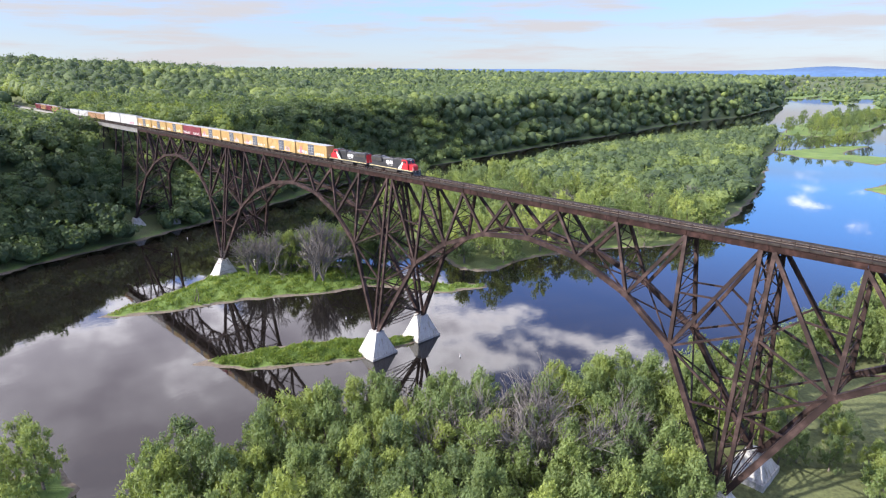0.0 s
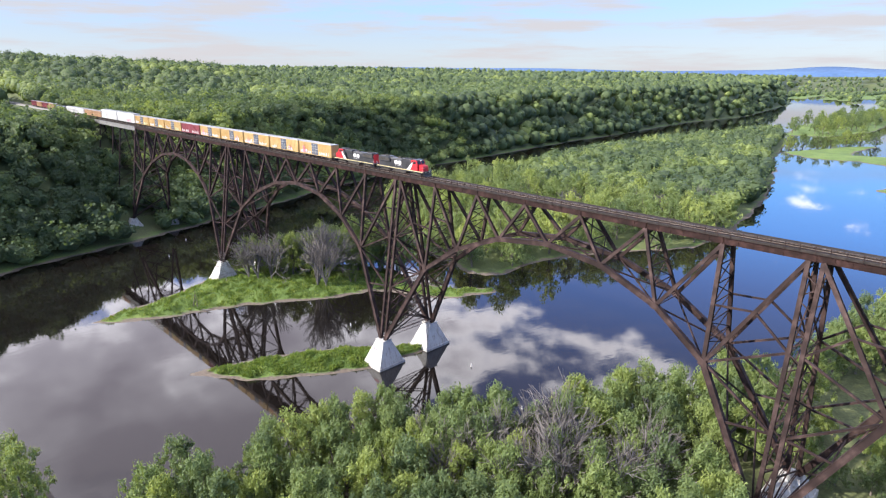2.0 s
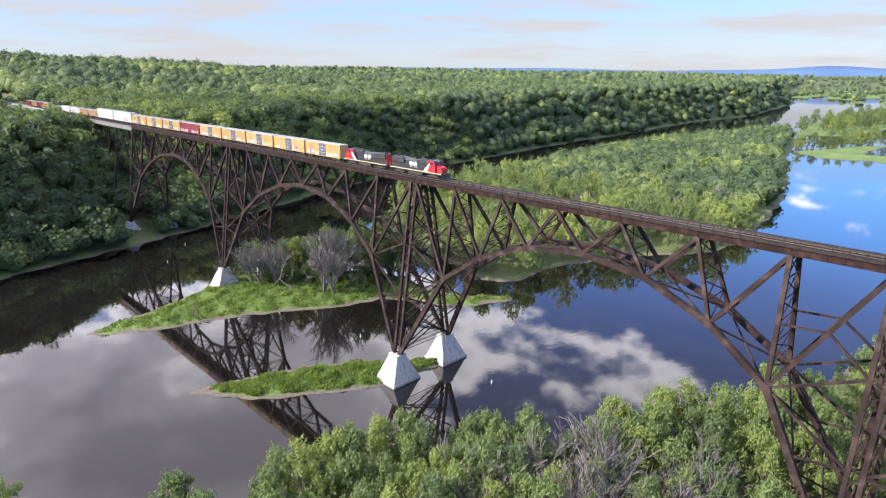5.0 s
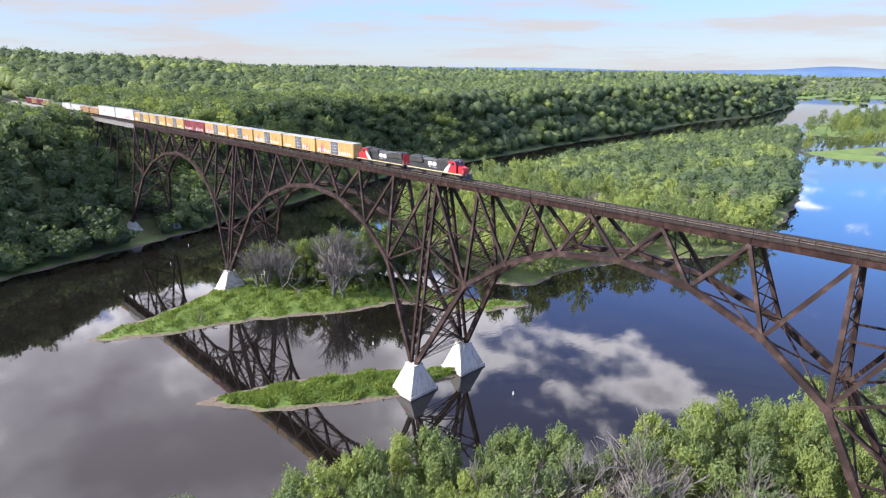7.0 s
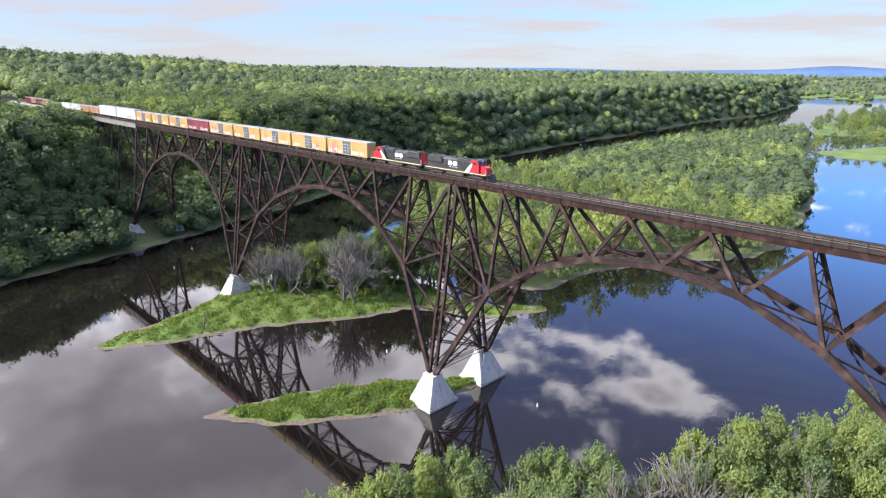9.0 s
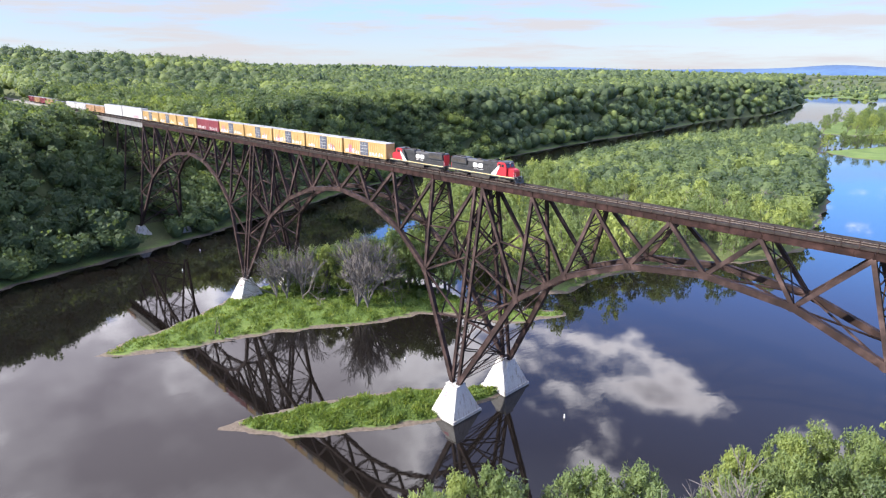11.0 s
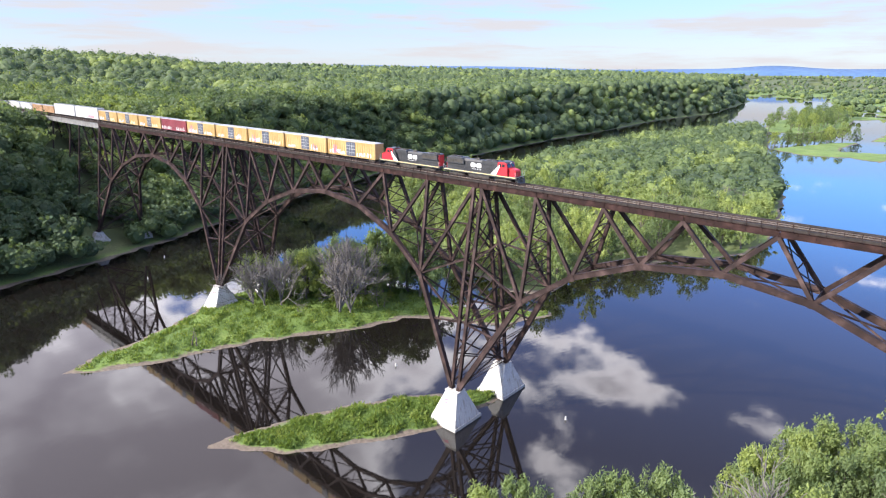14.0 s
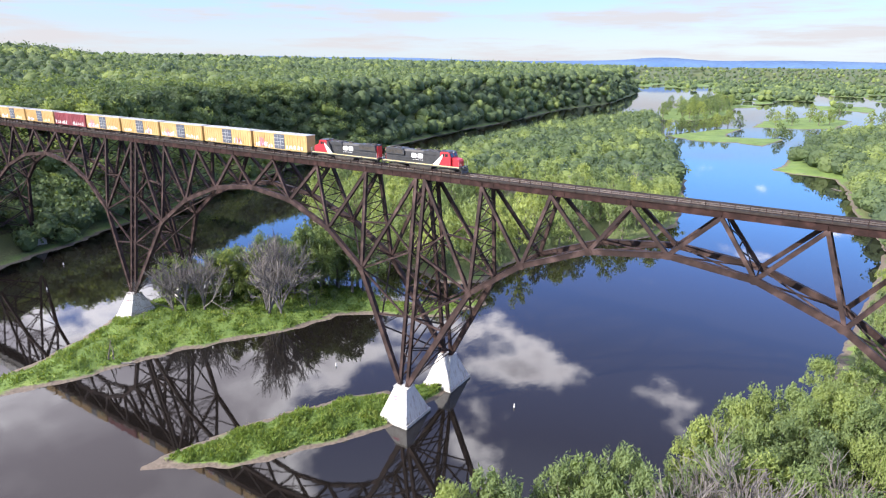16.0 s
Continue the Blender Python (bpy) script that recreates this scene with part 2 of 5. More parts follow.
streaked(M_CONC, (0.62, 0.58, 0.52))
M_RED = simple("red_paint", [(0.3, (0.40, 0.014, 0.024)), (0.7, (0.52, 0.022, 0.034))], 0.8, 0.4, 0.0, 0.05)
M_BLACK = simple("black_paint", [(0.3, (0.020, 0.021, 0.024)), (0.7, (0.042, 0.042, 0.046))], 0.6, 0.45, 0.0, 0.05)
M_WHITE = simple("white_paint", [(0.3, (0.52, 0.52, 0.51)), (0.7, (0.66, 0.66, 0.65))], 0.8, 0.5, 0.0, 0.05)
M_YELLOW = simple("faded_yellow_paint", [(0.3, (0.38, 0.235, 0.078)), (0.7, (0.46, 0.32, 0.135))], 0.3, 0.6, 0.0, 0.1)
M_MAROON = simple("maroon_paint", [(0.3, (0.15, 0.022, 0.034)), (0.7, (0.22, 0.038, 0.050))], 0.3, 0.6, 0.0, 0.1)
M_BOX_WHITE = simple("dull_white_paint", [(0.3, (0.46, 0.45, 0.43)), (0.7, (0.60, 0.59, 0.57))], 0.3, 0.6, 0.0, 0.1)
M_BROWN = simple("brown_paint", [(0.3, (0.30, 0.17, 0.085)), (0.7, (0.42, 0.26, 0.14))], 0.3, 0.6, 0.0, 0.1)
M_ROOF = simple("galvanized_roof", [(0.3, (0.36, 0.36, 0.35)), (0.7, (0.52, 0.52, 0.50))], 0.5, 0.5, 0.3, 0.1)
M_DOOR = simple("dark_blue_door_paint", [(0.3, (0.045, 0.055, 0.085)), (0.7, (0.08, 0.09, 0.12))], 0.5, 0.55)
M_UNDER = simple("grimy_running_gear", [(0.3, (0.030, 0.027, 0.024)), (0.7, (0.075, 0.065, 0.055))], 1.2, 0.8, 0.2)
M_SILL = simple("pale_yellow_stripe", [(0.3, (0.55, 0.46, 0.22)), (0.7, (0.68, 0.58, 0.32))], 0.8, 0.6)
M_PINK = simple("pink_spray_paint", [(0.3, (0.55, 0.12, 0.20)), (0.7, (0.70, 0.25, 0.32))], 1.4, 0.7)
M_BLUE = simple("pale_blue_spray_paint", [(0.3, (0.40, 0.50, 0.66)), (0.7, (0.62, 0.68, 0.78))], 1.4, 0.7)
M_GREEN = simple("pale_green_spray_paint", [(0.3, (0.42, 0.60, 0.36)), (0.7, (0.62, 0.74, 0.52))], 1.4, 0.7)
for _m in (M_STEEL, M_GIRDER, M_TIE):
    _m.node_tree.nodes["Principled BSDF"].inputs["Specular IOR Level"].default_value = 0.2
M_GLASS, _t, _b = material("dark_window_glass", 0.08)
_b.inputs["Base Color"].default_value = (0.02, 0.025, 0.03, 1)
M_LAMP, _t, _b = material("lamp_lens", 0.15)
_b.inputs["Base Color"].default_value = (0.75, 0.75, 0.70, 1)
# the hills' blue is distance haze mixed into their base colour
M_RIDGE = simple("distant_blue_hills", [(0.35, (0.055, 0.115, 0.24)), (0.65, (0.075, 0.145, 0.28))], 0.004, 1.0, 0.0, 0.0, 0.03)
M_HOUSE = simple("house_siding", [(0.3, (0.50, 0.48, 0.45)), (0.7, (0.68, 0.66, 0.63))], 0.8, 0.8)
M_SHINGLE = simple("roof_shingles", [(0.3, (0.13, 0.11, 0.10)), (0.7, (0.24, 0.21, 0.19))], 1.2, 0.9)

# ---- mesh helpers ----


def mesh_from(name, verts, faces, mat, smooth=False, tint=None):
    me = bpy.data.meshes.new(name)
    verts, faces = np.asarray(verts, float), np.asarray(faces, int)
    me.from_pydata(verts, [], faces.tolist())
    me.materials.append(mat)
    if smooth:
        me.polygons.foreach_set("use_smooth", np.ones(len(me.polygons), bool))
    if tint is not None:
        me.attributes.new("tint", "FLOAT", "POINT").data.foreach_set("value", np.asarray(tint, np.float32))
    me.update()
    return me


def put(name, me, parent=None, label="", m=None):
    ob = new(name, me)
    ob.parent = parent
    if m is not None:
        ob.matrix_basis = m
    return tagged(ob, label)


class Solid:
    """Collects boxes, beams and tapered tubes, and makes one mesh of them."""

    def __init__(self):
        self.v, self.f, self.n = [], [], 0

    def add(self, verts, faces):
        self.v.append(np.asarray(verts, float))
        self.f.extend([tuple(i + self.n for i in f) for f in faces])
        self.n += len(verts)
        return self

    def box(self, c, s):
        c, s = np.array(c, float), np.array(s, float) / 2
        v = [c + s * (i, j, k) for i in (-1, 1) for j in (-1, 1) for k in (-1, 1)]
        return self.add(v, [(0, 1, 3, 2), (4, 6, 7, 5), (0, 4, 5, 1), (2, 3, 7, 6), (0, 2, 6, 4), (1, 5, 7, 3)])

    def beam(self, p, q, w, h, side=(0, 1, 0)):
        """A bar from p to q, w wide along side and h deep."""
        p, q = np.array(p, float), np.array(q, float)
        a = q - p
        a /= np.linalg.norm(a)
        s = np.array(side, float)
        s = s - a * (s @ a)
        if np.linalg.norm(s) < 1e-3:
            s = np.array((1.0, 0, 0)) - a * a[0]
        s /= np.linalg.norm(s)
        u = np.cross(a, s)
        v = [e + s * (w / 2 * i) + u * (h / 2 * j) for e in (p, q) for i in (-1, 1) for j in (-1, 1)]
        return self.add(v, [(0, 1, 3, 2), (4, 6, 7, 5), (0, 4, 5, 1), (2, 3, 7, 6), (0, 2, 6, 4), (1, 5, 7, 3)])

    def tube(self, p, q, r0, r1, sides=6):
        p, q = np.array(p, float), np.array(q, float)
        a = q - p
        a /= max(np.linalg.norm(a), 1e-6)
        s = np.cross(a, (0.31, 0.22, 0.92) if abs(a[2]) < 0.9 else (1, 0.1, 0))
        s /= np.linalg.norm(s)
        u = np.cross(a, s)
        ang = np.arange(sides) * 2 * np.pi / sides
        ring = np.outer(np.cos(ang), s) + np.outer(np.sin(ang), u)
        v = np.concatenate([p + ring * r0, q + ring * r1])
        f = [(i, (i + 1) % sides, sides + (i + 1) % sides, sides + i) for i in range(sides)]
        return self.add(v, f + [tuple(range(sides - 1, -1, -1)), tuple(range(sides, 2 * sides))])

    def prism(self, outline, y0, y1):
        """An outline in x and z, drawn out from y0 to y1."""
        n = len(outline)
        v = [(x, y, z) for y in (y0, y1) for x, z in outline]
        f = [(i, (i + 1) % n, n + (i + 1) % n, n + i) for i in range(n)]
        return self.add(v, f + [tuple(range(n - 1, -1, -1)), tuple(range(n, 2 * n))])

    def loft(self, low, high):
        """Between two four-cornered rings."""
        return self.add([*low, *high], [(3, 2, 1, 0), (4, 5, 6, 7), *((i, (i + 1) % 4, 4 + (i + 1) % 4, 4 + i) for i in range(4))])

    def mesh(self, name, mat, smooth=False):
        me = bpy.data.meshes.new(name)
        me.from_pydata(np.concatenate(self.v), [], self.f)
        me.materials.append(mat)
        me.update()
        bm = bmesh.new()
        bm.from_mesh(me)
        bmesh.ops.recalc_face_normals(bm, faces=bm.faces)
        bm.to_mesh(me)
        bm.free()
        if smooth:
            me.polygons.foreach_set("use_smooth", np.ones(len(me.polygons), bool))
        return me


def thing(name, label, category, at=(0, 0, 0), group="", kind=""):
    ob = new(name)
    ob.matrix_basis = Matrix.Translation(at)
    return tagged(ob, label, category, group, kind)


# ---- the land ----
PLAN = 0.982


def plan(points):
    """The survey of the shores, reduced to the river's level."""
    return [(100 + (x - 100) * PLAN, -108 + (y + 108) * PLAN) for x, y in points]


def waves(x, y, size, seed):
    """Smooth irregular values between about -1 and 1."""
    rng = np.random.default_rng(seed)
    total = 0
    for i in range(7):
        a, p = rng.uniform(0, 2 * np.pi, 2)
        k = 2 * np.pi / size * rng.uniform(0.6, 1.9)
        total = total + np.sin((x * np.cos(a) + y * np.sin(a)) * k + p)
    return total / 3.2


def inside(x, y, poly):
    """Distance to the shoreline: positive on land."""
    p = np.array(poly, float)
    q = np.roll(p, -1, 0)
    best, odd = np.full(x.shape, 1e9), np.zeros(x.shape, bool)
    for (ax, ay), (bx, by) in zip(p, q):
        dx, dy = bx - ax, by - ay
        k = np.clip(((x - ax) * dx + (y - ay) * dy) / (dx * dx + dy * dy), 0, 1)
        best = np.minimum(best, np.hypot(x - ax - k * dx, y - ay - k * dy))
        with np.errstate(divide="ignore", invalid="ignore"):
            cross = ((ay > y) != (by > y)) & (x < dx * (y - ay) / (dy if dy else 1e-9) + ax)
        odd ^= cross
    return np.where(odd, best, -best)


def soft(v):
    v = np.clip(v, 0, 1)
    return v * v * (3 - 2 * v)


ISLET = plan([(-37, -56), (-31, -51.5), (-21, -44.5), (-15, -38), (-12, -32), (-7, -24), (-2, -15), (0, -9), (-6, -2), (-12, -2), (-19, -11), (-26, -23), (-31.5, -36), (-35, -47)])
PATCH = plan([(-7, -6), (-1, -7), (1, 3), (0, 8), (-4, 8), (-8, 3)])
ISLE = plan([(-98, -65), (-90, -54), (-85, -45), (-82, -33), (-77, -20), (-71, -8), (-63, 5), (-58, 15), (-55, 28), (-46, 35), (-33, 40), (-26, 46), (-21, 56), (-18, 64),
        (-21, 66), (-28, 61), (-36, 53), (-50, 48), (-66, 52), (-85, 46), (-100, 32), (-111, 18), (-118, 6), (-119, -8), (-113, -18), (-108, -29), (-104, -43), (-102, -55)])
BIG = plan([(-43, 74), (-34, 75), (-31, 83), (-31, 98), (-30, 112), (-18, 145), (0, 168), (10, 185), (14, 215), (9, 245), (3, 285), (-5, 330), (-24, 410), (-50, 500), (-72, 560),
       (-112, 736), (-165, 900), (-190, 720), (-215, 560), (-222, 466), (-205, 330), (-195, 250), (-190, 180), (-170, 130), (-130, 100), (-90, 86), (-60, 78)])
SPIT = plan([(-90, 630), (-62, 700), (-50, 745), (-22, 772), (-30, 690), (-26, 660), (5, 665), (34, 680), (18, 590), (-10, 606), (-47, 595)])
MEADOW = plan([(-15, 798), (44, 810), (78, 838), (100, 985), (56, 1075), (-11, 910)])
NORTH = plan([(-150, 840), (-95, 850), (-70, 1000), (-95, 1290), (-150, 1300), (-185, 1050)])
POINT = plan([(-12, -112), (-7, -99), (5, -97), (9, -104), (4, -118), (-7, -120)])
EAST = plan([(24, -150), (24, -97), (20, -84), (25, -72), (22, -58), (28, -48), (33, -36), (41, -27), (49, -18), (59, -11), (61, 3), (67, 20), (75, 32), (83, 52), (88, 90), (92, 125),
        (98, 160), (104, 224), (99, 268), (92, 309), (89, 377), (82, 416), (71, 422), (55, 424), (38, 437), (45, 462), (48, 520), (52, 600), (60, 690), (96, 760), (132, 850),
        (220, 1000), (500, 1150), (1200, 1200), (1200, -600), (24, -600)])
LANDS = [(ISLET, 1.3, 7, 0.5), (PATCH, 1.2, 5, 0.3), (ISLE, 1.5, 10, 0.8), (BIG, 1.7, 14, 2.5), (SPIT, 1.0, 9, 2.0), (MEADOW, 1.1, 12, 3.0), (NORTH, 1.3, 12, 4.0), (POINT, 1.5, 8, 0.8), (EAST, 1.7, 14, 1.5)]
WEST_Y = [-600, -79, -27, 8, 22, 40, 238, 311, 411, 540, 688, 937, 1170, 1708, 2300, 3000, 4600]
WEST_X = [-150, -182, -197, -205, -207, -217, -285, -283, -294, -307, -311, -335, -318, -405, -600, -760, -1100]


WEST_X, WEST_Y = zip(*plan(zip(WEST_X, WEST_Y)))


def west_shore(y):
    return np.interp(y, WEST_Y, WEST_X) + waves(y, y * 0, 60, 5) * 1.5


def height(x, y):
    x, y = np.asarray(x, float), np.asarray(y, float)
    z = np.full(x.shape, -2.2)
    for n, (poly, top, width, rough) in enumerate(LANDS):
        d = inside(x, y, poly) + waves(x, y, 9 + rough * 6, n) * rough * 0.6
        rise = 0.12 + top * soft(d / width) + 0.15 * waves(x, y, 6, n + 20)
        z = np.maximum(z, np.where(d > 0, np.maximum(rise, 0.05), -2.2 * soft(-d / 5)))
    # marshes to the north: scattered islands
    marsh = waves(x * 1.0, y * 0.55, 260, 31) * 0.7 + waves(x, y * 0.6, 110, 32) * 0.35 + soft((y - 1400) / 700) * 0.75 - 0.22
    open_river = soft((x - west_shore(y) - 130) / 60) + soft((y - 1950) / 250)
    marsh = np.minimum(marsh, open_river * 2 - 1)
    m = np.where(y > 1080, np.where(marsh > 0, 0.15 + 1.2 * soft(marsh / 0.3), -2.0 * soft(-marsh / 0.08)), -2.2)
    z = np.maximum(z, m * soft((y - 1080) / 60) - 2.2 * (1 - soft((y - 1080) / 60)))
    z = np.where(z > 0.1, z + 52 * soft((y - 2500) / 1500), z)
    # the wooded western bluff
    d = west_shore(y) - x
    bluff = 0.05 + 0.06 * soft(d / 6) + 47.7 * soft((d - 2.5) / (100 - 32 * soft((-y - 8) / 45) - 42 * soft((y - 22) / 40))) ** 0.9 + 10 * soft((d - 150) / 700) + 24 * soft((d - 900) / 1500)
    bluff = bluff + 34 * np.exp(-(((x + 840) / 260) ** 2 + ((y - 120) / 250) ** 2)) + soft((d - 120) / 200) * (5 * waves(x, y, 420, 41) + 2.5 * waves(x, y, 170, 42))
    # the railway runs level into the bluff
    cut = soft(1 - (np.abs(y + 0.6) - 6) / 14) * soft((-338 - x) / 20)
    bluff = bluff * (1 - cut) + 55.9 * cut
    return np.where(d > 0, np.maximum(z, bluff), np.maximum(z, -2.5 * soft(-d / 8)))


def steps(*pieces):
    out = [np.arange(a, b, s) for a, b, s in pieces]
    return np.concatenate(out + [[pieces[-1][1]]])


GX = steps((-4400, -1200, 100), (-1200, -400, 16), (-400, -180, 4.5), (-180, -125, 2.6), (-125, 125, 1.8), (125, 330, 9), (330, 4400, 110))
GY = steps((-600, -130, 26), (-130, 110, 1.8), (110, 500, 5), (500, 1400, 13), (1400, 4500, 50))
gx, gy = np.meshgrid(GX, GY)
gz = height(gx, gy)
idx = np.arange(gx.size).reshape(gx.shape)
quads = np.stack([idx[:-1, :-1], idx[:-1, 1:], idx[1:, 1:], idx[1:, :-1]], -1).reshape(-1, 4)
# undergrowth covers the bluff, the wooded islands and part of the eastern shore
brushy = np.clip((west_shore(gy) - gx - 5) / 2, 0, 1) + 0.75 * (inside(gx, gy, BIG) > 3) + 0.95 * (inside(gx, gy, EAST) > 3) * (gy < 400)
ground = put("ground", mesh_from("ground", np.stack([gx, gy, gz], -1).reshape(-1, 3), quads, M_GROUND, True, np.clip(brushy, 0, 1).ravel()))
tagged(ground, "grassy river banks, low islands and a wooded bluff", "ground", kind="structure")

water = put("water", mesh_from("water", [(-4400, -600, 0), (4400, -600, 0), (4400, 4500, 0), (-4400, 4500, 0)], [(0, 1, 2, 3)], M_WATER))
tagged(water, "dark calm river water mirroring clouds", "river", kind="structure")


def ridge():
    """Far hills that close the view, over four kilometres off, their haze put into the colour."""
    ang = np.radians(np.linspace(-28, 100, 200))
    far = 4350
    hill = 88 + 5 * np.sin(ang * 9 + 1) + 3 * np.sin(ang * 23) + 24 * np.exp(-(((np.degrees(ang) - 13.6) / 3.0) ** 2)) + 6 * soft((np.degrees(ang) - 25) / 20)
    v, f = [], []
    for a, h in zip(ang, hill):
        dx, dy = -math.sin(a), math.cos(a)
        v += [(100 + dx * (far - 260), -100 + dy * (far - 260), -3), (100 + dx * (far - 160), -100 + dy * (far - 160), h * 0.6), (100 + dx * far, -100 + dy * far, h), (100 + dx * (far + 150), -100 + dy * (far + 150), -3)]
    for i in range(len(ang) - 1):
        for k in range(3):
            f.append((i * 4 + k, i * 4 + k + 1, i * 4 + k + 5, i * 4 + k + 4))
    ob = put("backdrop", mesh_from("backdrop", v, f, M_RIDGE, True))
    tagged(ob, "distant wooded hills on the horizon, coloured blue for haze", "hills", kind="structure")


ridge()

# ---- the railway bridge ----
SPAN, PANEL = 107.1, 107.1 / 7
YC, TOP_Z, PIN_Z = -0.6, 55.3, 8.3
HALF_TOP, LEAN = 2.5, 0.150


def side_y(z, s):
    """The trusses lean outwards towards their feet; s is -1 or 1."""
    return YC + s * (HALF_TOP + (TOP_Z - z) * LEAN)


def rib_point(n):
    """Joint n of an arch, 0 to 8: along the span, and height."""
    table = [(1.2, PIN_Z), (14.7, 32.7), (25.9, 40.7), (39.3, 45.9), (SPAN / 2, 47.6)]
    if n <= 4:
        return table[n]
    x, z = table[8 - n]
    return SPAN - x, z


def member(kind, p, q, w, h, parent, laced=False, mat=None):
    """One steel member: a box with cover plates, or two channels tied by lacing bars."""
    p, q = Vector(p), Vector(q)
    a = (q - p).normalized()
    s = Vector((0, 1, 0))
    s = (s - a * s.dot(a)).normalized()
    u = a.cross(s)
    b = Solid()
    if laced:
        for i in (-1, 1):
            off = s * (w / 2 * i)
            b.beam(p + off, q + off, 0.05, h, s)
            for j in (-1, 1):
                b.beam(p + off * 0.82 + u * (h / 2 * j), q + off * 0.82 + u * (h / 2 * j), w * 0.22, 0.05, s)
        n = max(2, int((q - p).length / (w * 1.35)))
        for j in (-1, 1):
            for k in range(n):
                c0, c1 = p + (q - p) * (k / n), p + (q - p) * ((k + 1) / n)
                sg = 1 if k % 2 else -1
                b.beam(c0 + u * (h * 0.5 * j) + s * (w * 0.44 * sg), c1 + u * (h * 0.5 * j) - s * (w * 0.44 * sg), 0.11, 0.04, s)
    else:
        b.beam(p, q, w, h * 0.86, s)
        for i in (-1, 1):
            off = u * (h / 2 * i)
            b.beam(p + off, q + off, w * 1.18, h * 0.13, s)
    return put(kind, b.mesh(kind, mat or M_STEEL), parent)


def gusset(p, size, parent, s):
    """Riveted joint plate on the outer face of a joint."""
    b = Solid()
    y = p[1] + s * 0.46
    k = size / 2
    b.prism([(p[0] - k, p[2] - k * 0.35), (p[0] - k * 0.4, p[2] - k * 0.7), (p[0] + k * 0.4, p[2] - k * 0.7), (p[0] + k, p[2] - k * 0.35), (p[0] + k * 0.55, p[2] + k * 0.7), (p[0] - k * 0.55, p[2] + k * 0.7)], y - 0.04, y + 0.04)
    return put("gusset_plate", b.mesh("gusset_plate", M_STEEL), parent)


def lattice(kind, p, q, depth, parent):
    """A light strut of two angle bars with zigzag lacing in the upright plane."""
    p, q = Vector(p), Vector(q)
    up = Vector((0, 0, 1))
    a = (q - p).normalized()
    up = (up - a * up.dot(a)).normalized()
    side = a.cross(up)
    b = Solid()
    for i in (-1, 1):
        b.beam(p + up * (depth / 2 * i), q + up * (depth / 2 * i), 0.16, 0.10, side)
    n = max(3, int((q - p).length / depth))
    for k in range(n):
        sg = 1 if k % 2 else -1
        b.beam(p + (q - p) * (k / n) + up * (depth / 2 * sg), p + (q - p) * ((k + 1) / n) - up * (depth / 2 * sg), 0.05, 0.07, side)
    return put(kind, b.mesh(kind, M_STEEL), parent)


bridge = thing("railway_bridge", "rusty brown steel arch railway bridge high over a river", "bridge")


